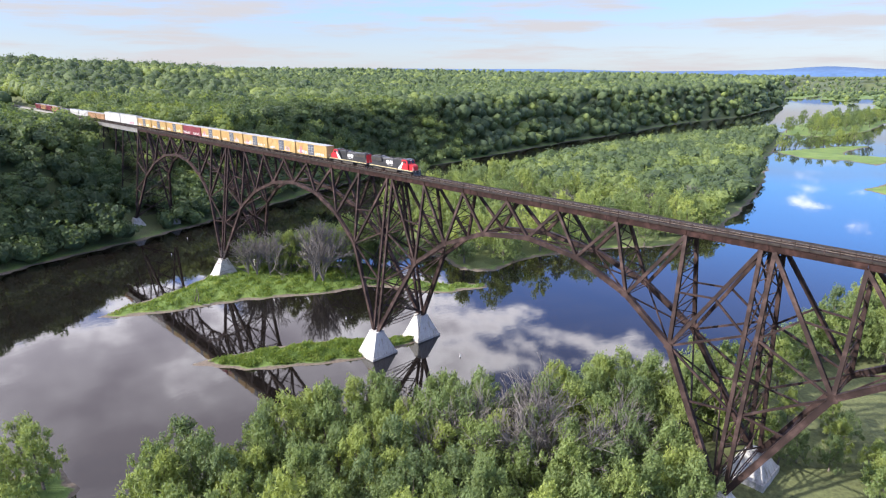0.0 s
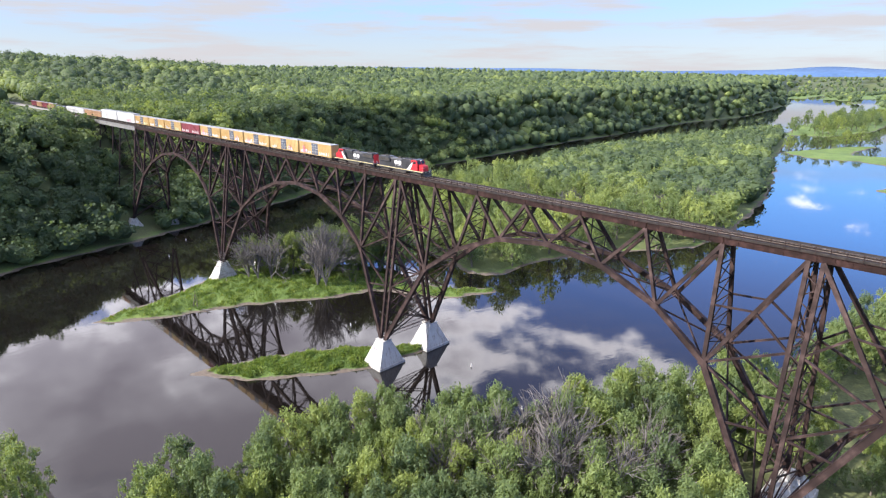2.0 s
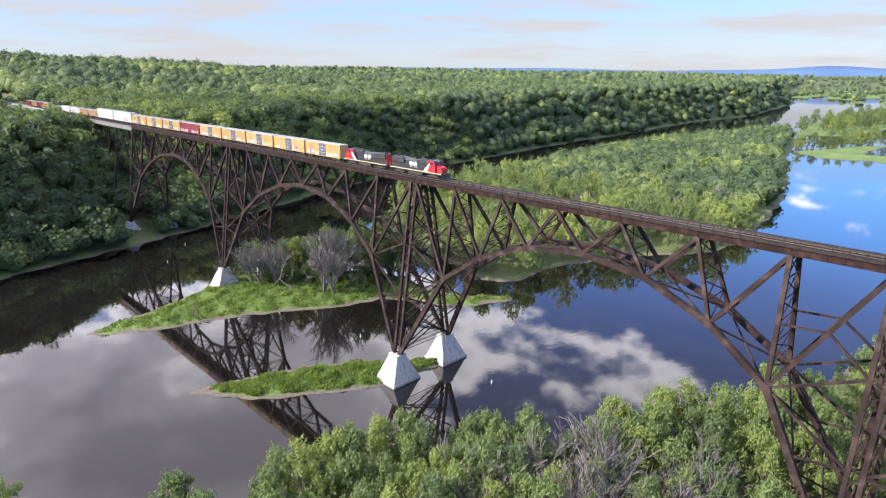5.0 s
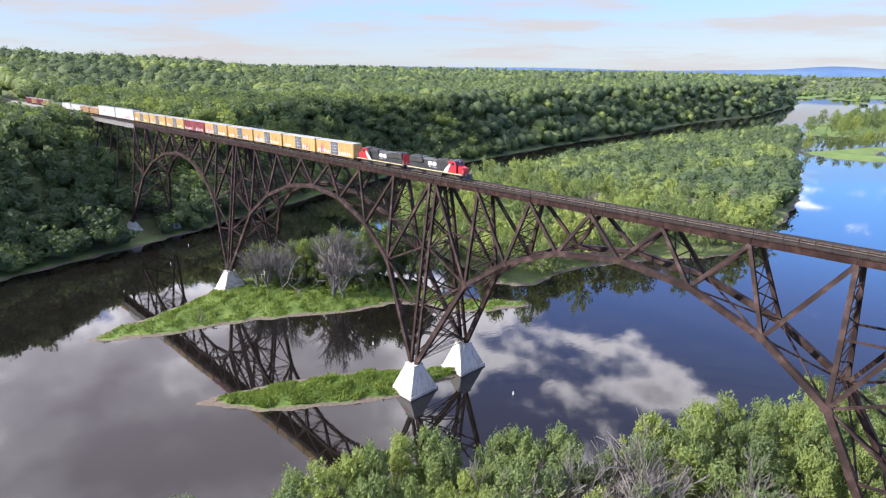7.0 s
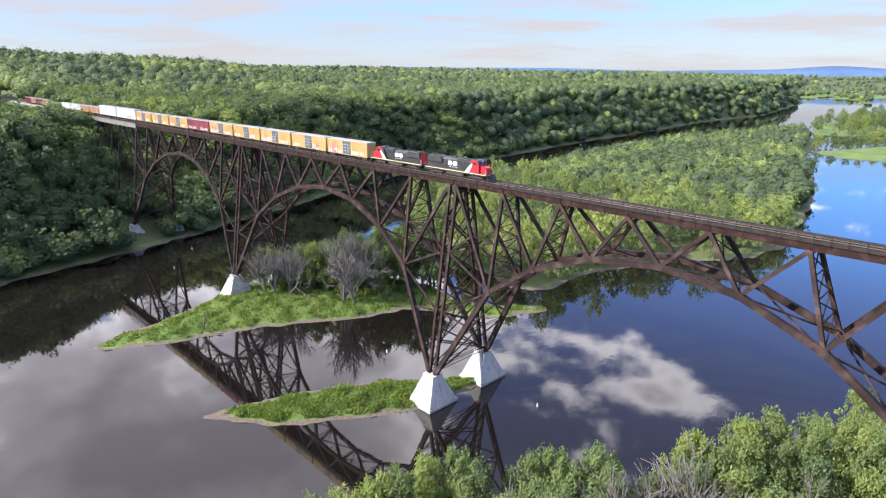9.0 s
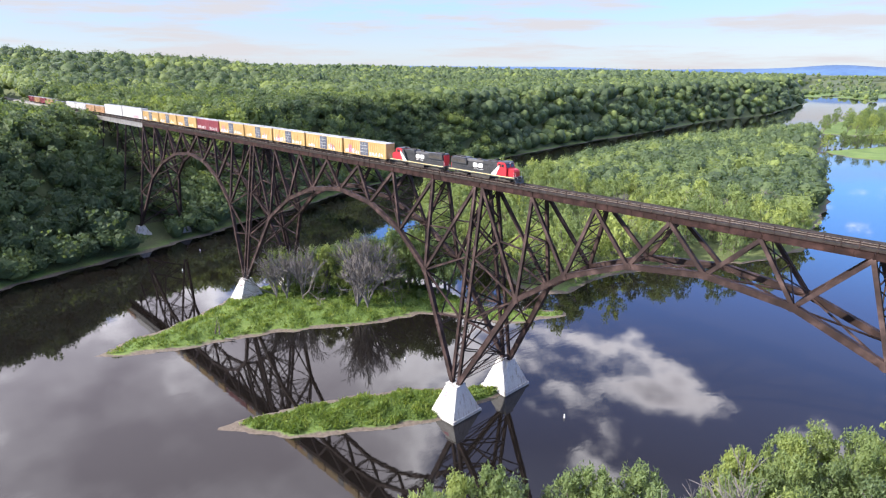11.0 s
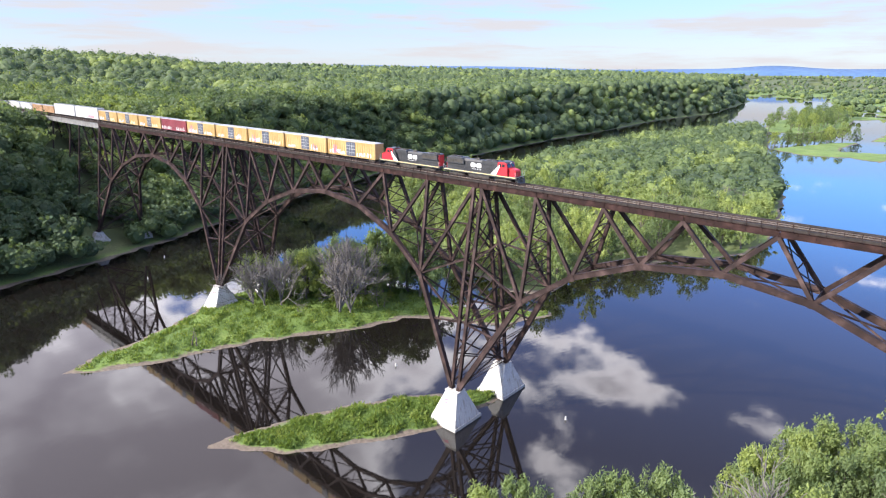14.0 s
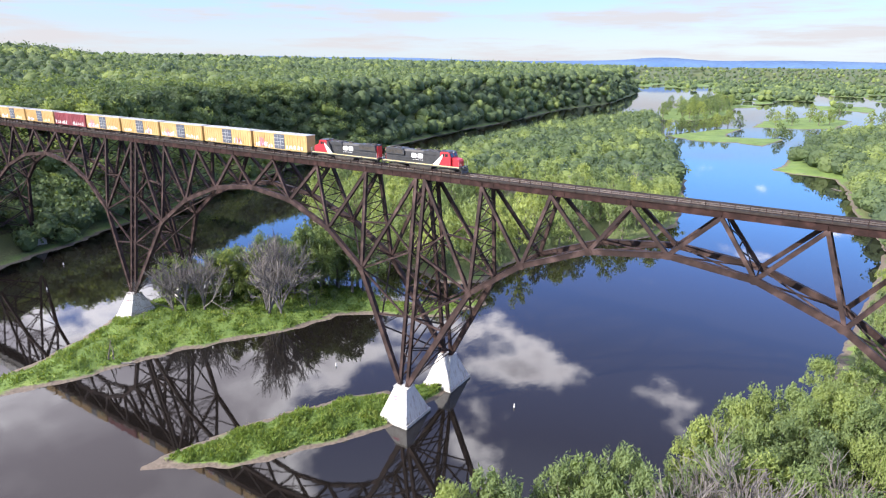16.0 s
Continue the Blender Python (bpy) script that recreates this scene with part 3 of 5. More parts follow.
def arch_span(x0, near):
    """One arch of seven panels between two towers, both trusses with their cross bracing."""
    def at(x, z, s):
        return (x0 + x, side_y(z, s), z)

    tops = [(1.15, TOP_Z)] + [(i * PANEL, TOP_Z) for i in range(1, 7)] + [(SPAN - 1.15, TOP_Z)]
    ribs = [rib_point(n) for n in range(9)]
    for s in (-1, 1):
        for n in range(8):
            member("arch_rib", at(*ribs[n], s), at(*ribs[n + 1], s), 0.85, 1.0 if 0 < n < 7 else 1.05, bridge)
        for n in range(1, 8):
            # spandrel bracing zigzags from the deck to the rib and back
            big = n in (1, 7)
            a, b = tops[n - 1], tops[n]
            member("spandrel_diagonal", at(*a, s), at(*ribs[n], s), 0.62, 0.72 if big else 0.62, bridge, near and n != 4)
            member("spandrel_post", at(*ribs[n], s), at(*b, s), 0.62, 0.66, bridge, near)
            gusset(at(*ribs[n], s), 2.0, bridge, s)
        for mirror in (0, 1):
            def m(x, z):
                return at(SPAN - x if mirror else x, z, s)
            # the tower leg of this span, from pin to deck
            member("tower_leg", m(1.0, PIN_Z), m(1.15, TOP_Z), 0.62, 0.70, bridge, near)
            leg_hi, leg_lo, joint = (1.1, 39.0), (1.05, 24.0), ribs[1]
            diag = (1.15 + (joint[0] - 1.15) * 0.48, TOP_Z + (joint[1] - TOP_Z) * 0.48)
            post = (joint[0] + (PANEL - joint[0]) * 0.5, diag[1] - 0.6)
            rib_low = (1.2 + (joint[0] - 1.2) * 0.60, PIN_Z + (joint[1] - PIN_Z) * 0.60)
            for kind, a, b, w in (("strut", leg_hi, joint, 0.36), ("strut", leg_hi, diag, 0.34), ("strut", diag, post, 0.30), ("strut", leg_lo, joint, 0.36), ("strut", leg_lo, rib_low, 0.32)):
                member(kind, m(*a), m(*b), w, w, bridge)
    # cross frames between the two trusses
    for n in range(0, 9):
        x, z = ribs[n]
        if n in (0, 8):
            continue
        lattice("cross_strut", at(x, z, -1), at(x, z, 1), 0.7, bridge)
        if n < 8:
            tx, zh = tops[n if n <= 4 else n - 1][0], TOP_Z - 0.4
            panels = max(1, round((zh - z) / 4.0))
            for k in range(panels):
                f0, f1 = k / panels, (k + 1) / panels
                lo, hi = (x + (tx - x) * f0, z + 0.4 + (zh - z - 0.4) * f0), (x + (tx - x) * f1, z + 0.4 + (zh - z - 0.4) * f1)
                for s in (-1, 1):
                    member("sway_brace", at(*lo, s), at(*hi, -s), 0.15, 0.15, bridge)
                if k:
                    member("sway_strut", at(*lo, -1), at(*lo, 1), 0.20, 0.20, bridge)
    for n in range(0, 8):
        (xa, za), (xb, zb) = ribs[n], ribs[n + 1]
        if n in (0, 7):
            halves = [(xa, za), ((xa + xb) / 2, (za + zb) / 2), (xb, zb)]
            lattice("cross_strut", at(*halves[1], -1), at(*halves[1], 1), 0.6, bridge)
        else:
            halves = [(xa, za), (xb, zb)]
        for a, b in zip(halves, halves[1:]):
            for s in (-1, 1):
                member("wind_brace", at(*a, s), at(*b, -s), 0.26, 0.22, bridge, near)
    for n in range(0, 8):
        tx, tz = tops[n]
        lattice("cross_strut", at(tx, tz - 0.5, -1), at(tx, tz - 0.5, 1), 0.8, bridge)


for i, near in ((-2, False), (-1, False), (0, True), (1, True)):
    arch_span(i * SPAN, near)


def tower_frame(x, near):
    """Bracing across a tower, between its near and far legs."""
    levels = [9.1, 16.5, 24.0, 31.5, 39.0, 47.0, 54.1]
    for k, z in enumerate(levels):
        for e in (-1, 1):
            a, b = (x + e * 1.05, side_y(z, -1), z), (x + e * 1.05, side_y(z, 1), z)
            if k == 0:
                lattice("base_strut", a, b, 1.0, bridge)
            elif k % 2 == 0:
                lattice("cross_strut", a, b, 0.7, bridge)
        if k:
            lo = levels[k - 1]
            for s in (-1, 1):
                e = 1.05 * s
                member("sway_brace", (x + e, side_y(lo, s), lo), (x + e, side_y(z, -s), z), 0.24, 0.22, bridge, near and k < 4)
                member("sway_brace", (x - e, side_y(lo, s), lo), (x - e, side_y(z, -s), z), 0.24, 0.22, bridge)
    for s in (-1, 1):
        # small ties that hold the twin legs together
        for z in np.arange(12.5, 51, 4.6):
            member("leg_tie", (x - 1.05, side_y(z, s), z), (x + 1.05, side_y(z + 1.4, s), z + 1.4), 0.16, 0.16, bridge)
            member("leg_tie", (x + 1.05, side_y(z, s), z + 2.2), (x - 1.05, side_y(z + 1.4, s), z + 3.6), 0.16, 0.16, bridge)


for i, near in ((-2, False), (-1, False), (0, True), (1, True), (2, False)):
    tower_frame(i * SPAN, near)

# deck: plate girders with stiffeners, timber ties, rails and hand railing
DECK_W, DECK_E = -352.0, 2 * SPAN + 30
GIRDER_D = 1.25


def girder(x0, x1, s, deep, mat, z_top=TOP_Z + GIRDER_D):
    b = Solid()
    y = YC + s * HALF_TOP
    zc = z_top - deep / 2
    b.box(((x0 + x1) / 2, y, zc), (x1 - x0 - 0.03, 0.06, deep))
    for z in (z_top - 0.04, z_top - deep + 0.04):
        b.box(((x0 + x1) / 2, y, z), (x1 - x0 - 0.03, 0.46, 0.08))
    n = int((x1 - x0) / 2.5)
    for k in range(n + 1):
        b.box((x0 + 0.1 + (x1 - x0 - 0.2) * k / n, y, zc), (0.07, 0.20, deep - 0.16))
    return put("plate_girder", b.mesh("plate_girder", mat), bridge)


for i in range(-14, 16):
    for s in (-1, 1):
        girder(i * PANEL, (i + 1) * PANEL, s, GIRDER_D, M_GIRDER)
for k in range(9):
    xa = -2 * SPAN - (k + 1) * 15.3
    for s in (-1, 1):
        girder(xa, xa + 15.3, s, 2.3, M_PALE)
for s in (-1, 1):
    girder(2 * SPAN + PANEL, DECK_E, s, GIRDER_D, M_GIRDER)

ZD = TOP_Z + GIRDER_D
one_tie = Solid().box((0, 0, 0), (0.24, 4.9, 0.24)).mesh("timber_tie", M_TIE)
tie_bed = Solid()
x = DECK_W
while x < DECK_E:
    if -25 < x < 120:
        put("timber_tie", one_tie, bridge, m=Matrix.Translation((x, YC, ZD + 0.13)))
    else:
        tie_bed.box((x, YC, ZD + 0.13), (0.24, 4.9, 0.24))
    x += 0.50
tagged(put("timber_tie", tie_bed.mesh("timber_tie_rest", M_TIE), bridge, "weathered timber ties"), kind="stuff")
walk_plank = Solid().box((0, 0, 0), (DECK_E - DECK_W, 0.30, 0.05)).mesh("walkway_plank", M_TIE)
for s in (-1, 1):
    for k in range(3):
        put("walkway_plank", walk_plank, bridge, m=Matrix.Translation(((DECK_W + DECK_E) / 2, YC + s * (1.55 + k * 0.34), ZD + 0.275)))
for s in (-1, 1):
    r = Solid()
    xm, ln = (DECK_W - 900 + DECK_E) / 2, DECK_E - DECK_W + 900
    r.box((xm, YC + s * 0.75, ZD + 0.26), (ln, 0.14, 0.03)).box((xm, YC + s * 0.75, ZD + 0.33), (ln, 0.03, 0.12)).box((xm, YC + s * 0.75, ZD + 0.41), (ln, 0.07, 0.05))
    put("rail", r.mesh("rail", M_RAIL), bridge)
RAIL_Z = ZD + 0.435
for s in (-1, 1):
    edge = Solid()
    edge.box(((DECK_W + DECK_E) / 2, YC + s * 2.6, ZD + 0.20), (DECK_E - DECK_W, 0.26, 0.38))
    put("edge_timber", edge.mesh("edge_timber", M_TIE), bridge)
for k in range(3):
    h = Solid()
    h.tube((DECK_W, YC - 2.72, ZD + 0.62 + k * 0.29), (DECK_E, YC - 2.72, ZD + 0.62 + k * 0.29), 0.045, 0.045, 6)
    put("handrail", h.mesh("handrail", M_GIRDER), bridge)
post = Solid().box((0, 0, 0.62), (0.12, 0.12, 1.24)).box((0, 0, 1.22), (0.16, 0.18, 0.05)).beam((0, 0.0, 0.1), (0, 0.42, 0.0), 0.06, 0.06, (1, 0, 0)).mesh("railing_post", M_STEEL)
far_posts = Solid()
x = DECK_W + 1
while x < DECK_E:
    if -200 < x < 200:
        put("railing_post", post, bridge, m=pose(x, YC - 2.72, ZD + 0.1, 0, 0, 180))
    else:
        far_posts.box((x, YC - 2.72, ZD + 0.7), (0.12, 0.12, 1.2))
    x += 2.3
tagged(put("railing_post", far_posts.mesh("railing_post_rest", M_STEEL), bridge), kind="stuff")


def bent(x):
    """A steel bent of the western approach, two leaning legs with braces down to the slope."""
    feet = []
    for s in (-1, 1):
        y = side_y(TOP_Z - 22, s)
        feet.append(float(height(np.array([x]), np.array([y]))[0]) - 0.3)
    zt = ZD - 2.3
    for s, zf in zip((-1, 1), feet):
        member("bent_leg", (x, side_y(zf, s), zf), (x, side_y(zt, s), zt), 0.5, 0.5, bridge)
    z = zt - 0.4
    while z - 7 > max(feet):
        lattice("cross_strut", (x, side_y(z, -1), z), (x, side_y(z, 1), z), 0.5, bridge)
        for s in (-1, 1):
            member("sway_brace", (x, side_y(z, s), z), (x, side_y(z - 7, -s), z - 7), 0.16, 0.16, bridge)
        z -= 7


for xb in (-237, -249, -272, -285, -310, -322):
    bent(xb)


def abutment(x, e):
    ob = thing("abutment", "grey concrete abutment at the end of the bridge", "abutment", (x, YC, 0))
    g = float(height(np.array([x]), np.array([YC]))[0])
    b = Solid()
    lo, hi = min(g, ZD - 6) - 4, ZD - 1.6
    b.loft([(-1.6, -4.6, lo), (1.6, -4.6, lo), (1.6, 4.6, lo), (-1.6, 4.6, lo)], [(-1.2, -4.0, hi), (1.2, -4.0, hi), (1.2, 4.0, hi), (-1.2, 4.0, hi)])
    put("wall", b.mesh("abutment_wall", M_CONC), ob)
    c = Solid().box((e * 0.9, 0, ZD - 0.85), (0.8, 7.4, 1.6))
    put("back_wall", c.mesh("back_wall", M_CONC), ob)


abutment(DECK_W, -1)
abutment(DECK_E, 1)


def pier(x, y, top, foot, label, marks, size=1.0):
    """A four-sided battered concrete pier on a low plinth."""
    ob = thing("bridge_pier", label, "pier", (x, y, foot), "piers of the bridge")
    h = top - foot
    b = Solid()
    w0, w1 = 3.9 * size, 1.75
    e0, e1 = 4.7 * size, 1.5
    b.loft([(-w0, -e0, 0.75), (w0, -e0, 0.75), (w0, e0, 0.75), (-w0, e0, 0.75)], [(-w1, -e1, h - 0.25), (w1, -e1, h - 0.25), (w1, e1, h - 0.25), (-w1, e1, h - 0.25)])
    body = put("body", b.mesh("pier_body", M_CONC), ob)
    mod = body.modifiers.new("worn", "BEVEL")
    mod.width, mod.segments = 0.10, 2
    c = Solid().loft([(-w0 - 0.35, -e0 - 0.35, -2.2), (w0 + 0.35, -e0 - 0.35, -2.2), (w0 + 0.35, e0 + 0.35, -2.2), (-w0 - 0.35, e0 + 0.35, -2.2)], [(-w0 - 0.25, -e0 - 0.25, 0.75), (w0 + 0.25, -e0 - 0.25, 0.75), (w0 + 0.25, e0 + 0.25, 0.75), (-w0 - 0.25, e0 + 0.25, 0.75)])
    put("plinth", c.mesh("pier_plinth", M_CONC), ob)
    put("cap", Solid().box((0, 0, h - 0.16), (2 * w1 + 0.3, 2 * e1 + 0.3, 0.26)).mesh("pier_cap", M_CONC), ob)
    for k in (-1, 1):
        shoe = Solid().prism([(k * 1.05 - 0.55, h - 0.05), (k * 1.05 + 0.55, h - 0.05), (k * 1.05 + 0.25, h + 0.75), (k * 1.05 - 0.25, h + 0.75)], -0.55, 0.55)
        put("shoe", shoe.mesh("pier_shoe", M_STEEL), ob, "rusty cast steel bearing")
    if marks:
        # spray-painted strokes on the side that faces upstream
        g = Solid()
        slope = (e0 - e1) / (h - 1.0)
        for (xa, za), (xb, zb) in (((-1.3, 5.6), (-0.3, 5.9)), ((-1.3, 5.5), (-1.2, 4.9)), ((-0.3, 5.8), (0.3, 5.4)), ((-0.9, 5.1), (-0.1, 5.2)), ((0.1, 5.2), (0.2, 4.6))):
            ya, yb = -e0 + slope * (za - 0.75) - 0.03, -e0 + slope * (zb - 0.75) - 0.03
            g.beam((xa, ya, za), (xb, yb, zb), 0.05, 0.24, (0, 1, 0))
        put("graffiti", g.mesh("pier_graffiti", M_PINK), ob, "faded pink spray-painted strokes")
    return ob


for i in range(-2, 3):
    for s in (-1, 1):
        y = side_y(PIN_Z, s)
        g = max(0.0, float(height(np.array([i * SPAN]), np.array([y]))[0]))
        foot = 0.0 if i in (-1, 0) else max(g, 2.6)
        where = {-2: "at the foot of the wooded bluff", -1: "on a grassy island tip", 0: "in the river beside a grassy islet", 1: "among riverside trees", 2: "among riverside trees"}[i]
        pier(i * SPAN, y, PIN_Z - 0.4, min(foot, 3.5), "pyramid-shaped white concrete bridge pier " + where, i in (-1, 0) and s < 0, 0.72 if i == -2 else 1.0)

# ---- trees ----


def cards(points, ways, length, width, rng, facing=None):
    """Leaf clumps: folded, pointed pieces that start at points and lie along ways, their flat side towards facing."""
    n = len(points)
    if facing is not None:
        facing = facing / np.linalg.norm(facing, axis=1, keepdims=True)
        ways = ways - facing * (ways * facing).sum(1, keepdims=True)
    ways = ways / np.linalg.norm(ways, axis=1, keepdims=True)
    side = np.cross(rng.normal(size=(n, 3)) if facing is None else facing, ways)
    side /= np.linalg.norm(side, axis=1, keepdims=True) + 1e-9
    nor = np.cross(ways, side) * (1 if facing is None else -1)
    ln = length * rng.uniform(0.6, 1.35, (n, 1))
    wd = width * rng.uniform(0.6, 1.35, (n, 1))
    base, tip = points - ways * ln * 0.4, points + ways * ln * 0.6
    mid = points + nor * wd * 0.22
    v = np.stack([base, mid + side * wd / 2 - nor * wd * 0.3, tip, mid - side * wd / 2 - nor * wd * 0.3], 1).reshape(-1, 3)
    f = np.arange(4 * n).reshape(-1, 4)
    return v, f


def crown_points(rng, lobes, count, shell=0.8):
    """Points near the skins of lobes (x, y, z, radius, squash), those buried in other lobes left out."""
    L = np.array(lobes, float)
    weight = L[:, 3] ** 2
    which = rng.choice(len(L), int(count * 1.6), p=weight / weight.sum())
    d = rng.normal(size=(len(which), 3))
    d[:, 2] = np.where(d[:, 2] < -0.3, -d[:, 2] * 0.6, d[:, 2])
    d /= np.linalg.norm(d, axis=1, keepdims=True)
    r = rng.uniform(shell, 1.22, (len(which), 1))
    sq = np.stack([np.ones(len(which)), np.ones(len(which)), L[which, 4]], 1)
    p = L[which, :3] + d * r * L[which, 3:4] * sq
    keep = np.ones(len(p), bool)
    for i, (x, y, z, rad, s) in enumerate(L):
        q = (p - (x, y, z)) / (rad * np.array((1, 1, s)))
        keep &= ((q**2).sum(1) > 0.5) | (which == i)
    p, d = p[keep][:count], d[keep][:count]
    return p, d


def limb_solid(rng, tall, spread, lobes, trunk_r, sides=6):
    """A tapered, slightly bent trunk that forks into a limb for each lobe."""
    b = Solid()
    fork = tall * rng.uniform(0.22, 0.34)
    bend = Vector((rng.normal() * 0.3, rng.normal() * 0.3, 0))
    b.tube((0, 0, -0.6), bend + Vector((0, 0, fork)), trunk_r * 1.25, trunk_r * 0.85, sides)
    for x, y, z, r, s in lobes:
        start = bend + Vector((0, 0, fork * rng.uniform(0.8, 1.0)))
        mid = start.lerp(Vector((x, y, z)), 0.5) + Vector((0, 0, rng.uniform(0, 0.8)))
        b.tube(start, mid, trunk_r * 0.55, trunk_r * 0.33, 5)
        b.tube(mid, (x, y, z + r * 0.4), trunk_r * 0.33, trunk_r * 0.08, 4)
        for k in range(2):
            w = Vector((rng.normal(), rng.normal(), rng.uniform(0.2, 1.0))).normalized() * r * 0.8
            b.tube(Vector((x, y, z - r * 0.3)), Vector((x, y, z)) + w, trunk_r * 0.2, trunk_r * 0.04, 3)
    return b


def tree_kind(seed, tall, wide, leaves, size, name="tree", upright=0.7, low=0.30):
    """A broadleaf tree: trunk with limbs, and a crown of leaf clumps on uneven lobes."""
    rng = np.random.default_rng(seed)
    lobes = []
    n = rng.integers(66, 80)
    for k in range(n):
        # plumes on upswept boughs, the outer ones lower and smaller
        a = 2 * np.pi * k * 0.382 + rng.uniform(-0.4, 0.4)
        up = rng.uniform(low, 0.88)
        out = wide * 0.5 * rng.uniform(0.15, 0.92) * (1.15 - 0.75 * max(0, up - 0.45) / 0.45)
        lobes.append((math.cos(a) * out, math.sin(a) * out, tall * up, wide * rng.uniform(0.036, 0.080), rng.uniform(1.8, 3.8)))
    lobes.append((rng.normal() * 0.4, rng.normal() * 0.4, tall * 0.84, wide * 0.11, 2.3))
    p, d = crown_points(rng, lobes, leaves, 0.35)
    way = d * 0.50 + np.array((0, 0, upright)) + rng.normal(size=d.shape) * 0.38
    v, f = cards(p, way, size, size * 0.32, rng, d + np.array((0, 0, 0.35)) + rng.normal(size=d.shape) * 1.0)
    root = thing(name, "", "tree")
    put("trunk", limb_solid(rng, tall, wide, lobes[::9], 0.020 * tall).mesh("trunk", M_BARK), root)
    put("crown", mesh_from("crown", v, f, M_LEAF), root)
    return root


def bare_kind(seed, tall, wide):
    """A leafless grey tree with many fine upright twigs."""
    rng = np.random.default_rng(seed)
    b, twigs = Solid(), Solid()

    def grow(p, w, ln, r, depth):
        q = p + w * ln
        (b if depth < 2 else twigs).tube(p, q, max(r, 0.024), max(r * 0.6, 0.018), 5 if depth < 2 else 3)
        if depth < 5:
            for k in range(3 if depth else 8):
                v = (w + Vector(rng.normal(size=3)) * (0.36 if depth else 0.30) + Vector((0, 0, 0.16))).normalized()
                reach = ln * rng.uniform(0.6, 0.85) if depth else tall * rng.uniform(0.17, 0.27)
                grow(p.lerp(q, rng.uniform(0.55, 1.0)), v, reach, r * 0.6, depth + 1)

    grow(Vector((0, 0, -0.4)), Vector((0, 0, 1)), tall * 0.09, 0.014 * tall, 0)
    root = thing("bare_tree", "", "tree")
    put("trunk", b.mesh("trunk", M_DEAD), root)
    put("branchwork", twigs.mesh("branchwork", M_DEAD), root)
    return root


def ground_at(x, y):
    return float(height(np.array([float(x)]), np.array([float(y)]))[0])


class Planter:
    """Sets copies of a few kinds; the kinds' own objects become the first trees."""

    def __init__(self, kinds, group, label):
        self.kinds, self.used, self.group, self.label = kinds, set(), group, label
        self.rng = np.random.default_rng(77)

    def plant(self, x, y, scale=1.0, kind=None, label=""):
        k = int(self.rng.integers(len(self.kinds))) if kind is None else kind
        s = scale * self.rng.uniform(0.9, 1.1)
        m = Matrix.LocRotScale((x, y, ground_at(x, y) - 0.1), Euler((0, 0, self.rng.uniform(0, 6.28))), None)
        src = self.kinds[k]
        if k not in self.used:
            self.used.add(k)
            src.matrix_basis = m @ Matrix.Diagonal((s, s, s, 1))
            ob = src
        else:
            ob = copy_thing(src, m)
            ob.scale = (s, s, s)
        return tagged(ob, label or self.label, "tree", self.group)


def scatter(poly, gap, seed, margin=0.0):
    """Jittered places on land inside an outline."""
    rng = np.random.default_rng(seed)
    p = np.array(poly, float)
    xs = np.arange(p[:, 0].min(), p[:, 0].max(), gap)
    ys = np.arange(p[:, 1].min(), p[:, 1].max(), gap * 0.87)
    x, y = np.meshgrid(xs, ys)
    x = x + (np.arange(len(ys)) % 2)[:, None] * gap / 2
    x = (x + rng.uniform(-0.36, 0.36, x.shape) * gap).ravel()
    y = (y + rng.uniform(-0.36, 0.36, y.shape) * gap).ravel()
    ok = inside(x, y, poly) > margin
    return np.stack([x[ok], y[ok]], 1)


def near_bridge(x, y, gap=8.0):
    return abs(y - YC) < gap + 4.5


# riverside trees below the camera and round the eastern pier
NEAR_WOOD = [(38, -101), (25, -91), (22, -84), (27, -72), (25, -58), (31, -47), (36, -35), (44, -25), (52, -16), (61, -9), (64, 4), (70, 19), (77, 30), (84, 44), (96, 40), (100, 25), (97, 10), (99, -8),
             (112, -22), (96, -42), (71, -68), (46, -94)]
near_kinds = [tree_kind(100 + i, 15.5 + 1.2 * (i % 3), 11.5 + (i % 2) * 1.5, 4400, 0.78, upright=1.25, low=0.16) for i in range(6)]
near_trees = Planter(near_kinds, "riverside trees", "leafy bright green riverside tree with upswept branches")
for x, y in scatter(NEAR_WOOD, 7.3, 3, 0.3):
    r = math.hypot(x - 112, y + 110)
    if near_bridge(x, y, 3.5) and x > 84:
        continue
    if r < 46:
        continue
    near_trees.plant(x, y, 0.98)
for x, y in ((-6, -104), (3, -103), (-1, -113), (7, -111)):
    near_trees.plant(x, y, 0.95, 1, "yellow-green leafy tree on a point of land in the river")
# grove beyond the bridge on the eastern shore
for x, y in scatter([(92, 60), (96, 90), (98, 125), (104, 160), (112, 160), (128, 100), (128, 84), (112, 84), (104, 70)], 8.5, 8):
    near_trees.plant(x, y, 0.95)
for x, y in ((131, 12), (138, 15), (143, 24), (99, 50), (110, 92), (118, 88)):
    near_trees.plant(x, y, 0.9)

for x, y in scatter([(101, 14), (150, 14), (150, 42), (124, 44), (112, 40), (101, 40)], 8.0, 18):
    near_trees.plant(x, y, 0.55, label="low leafy green shrub by the river")
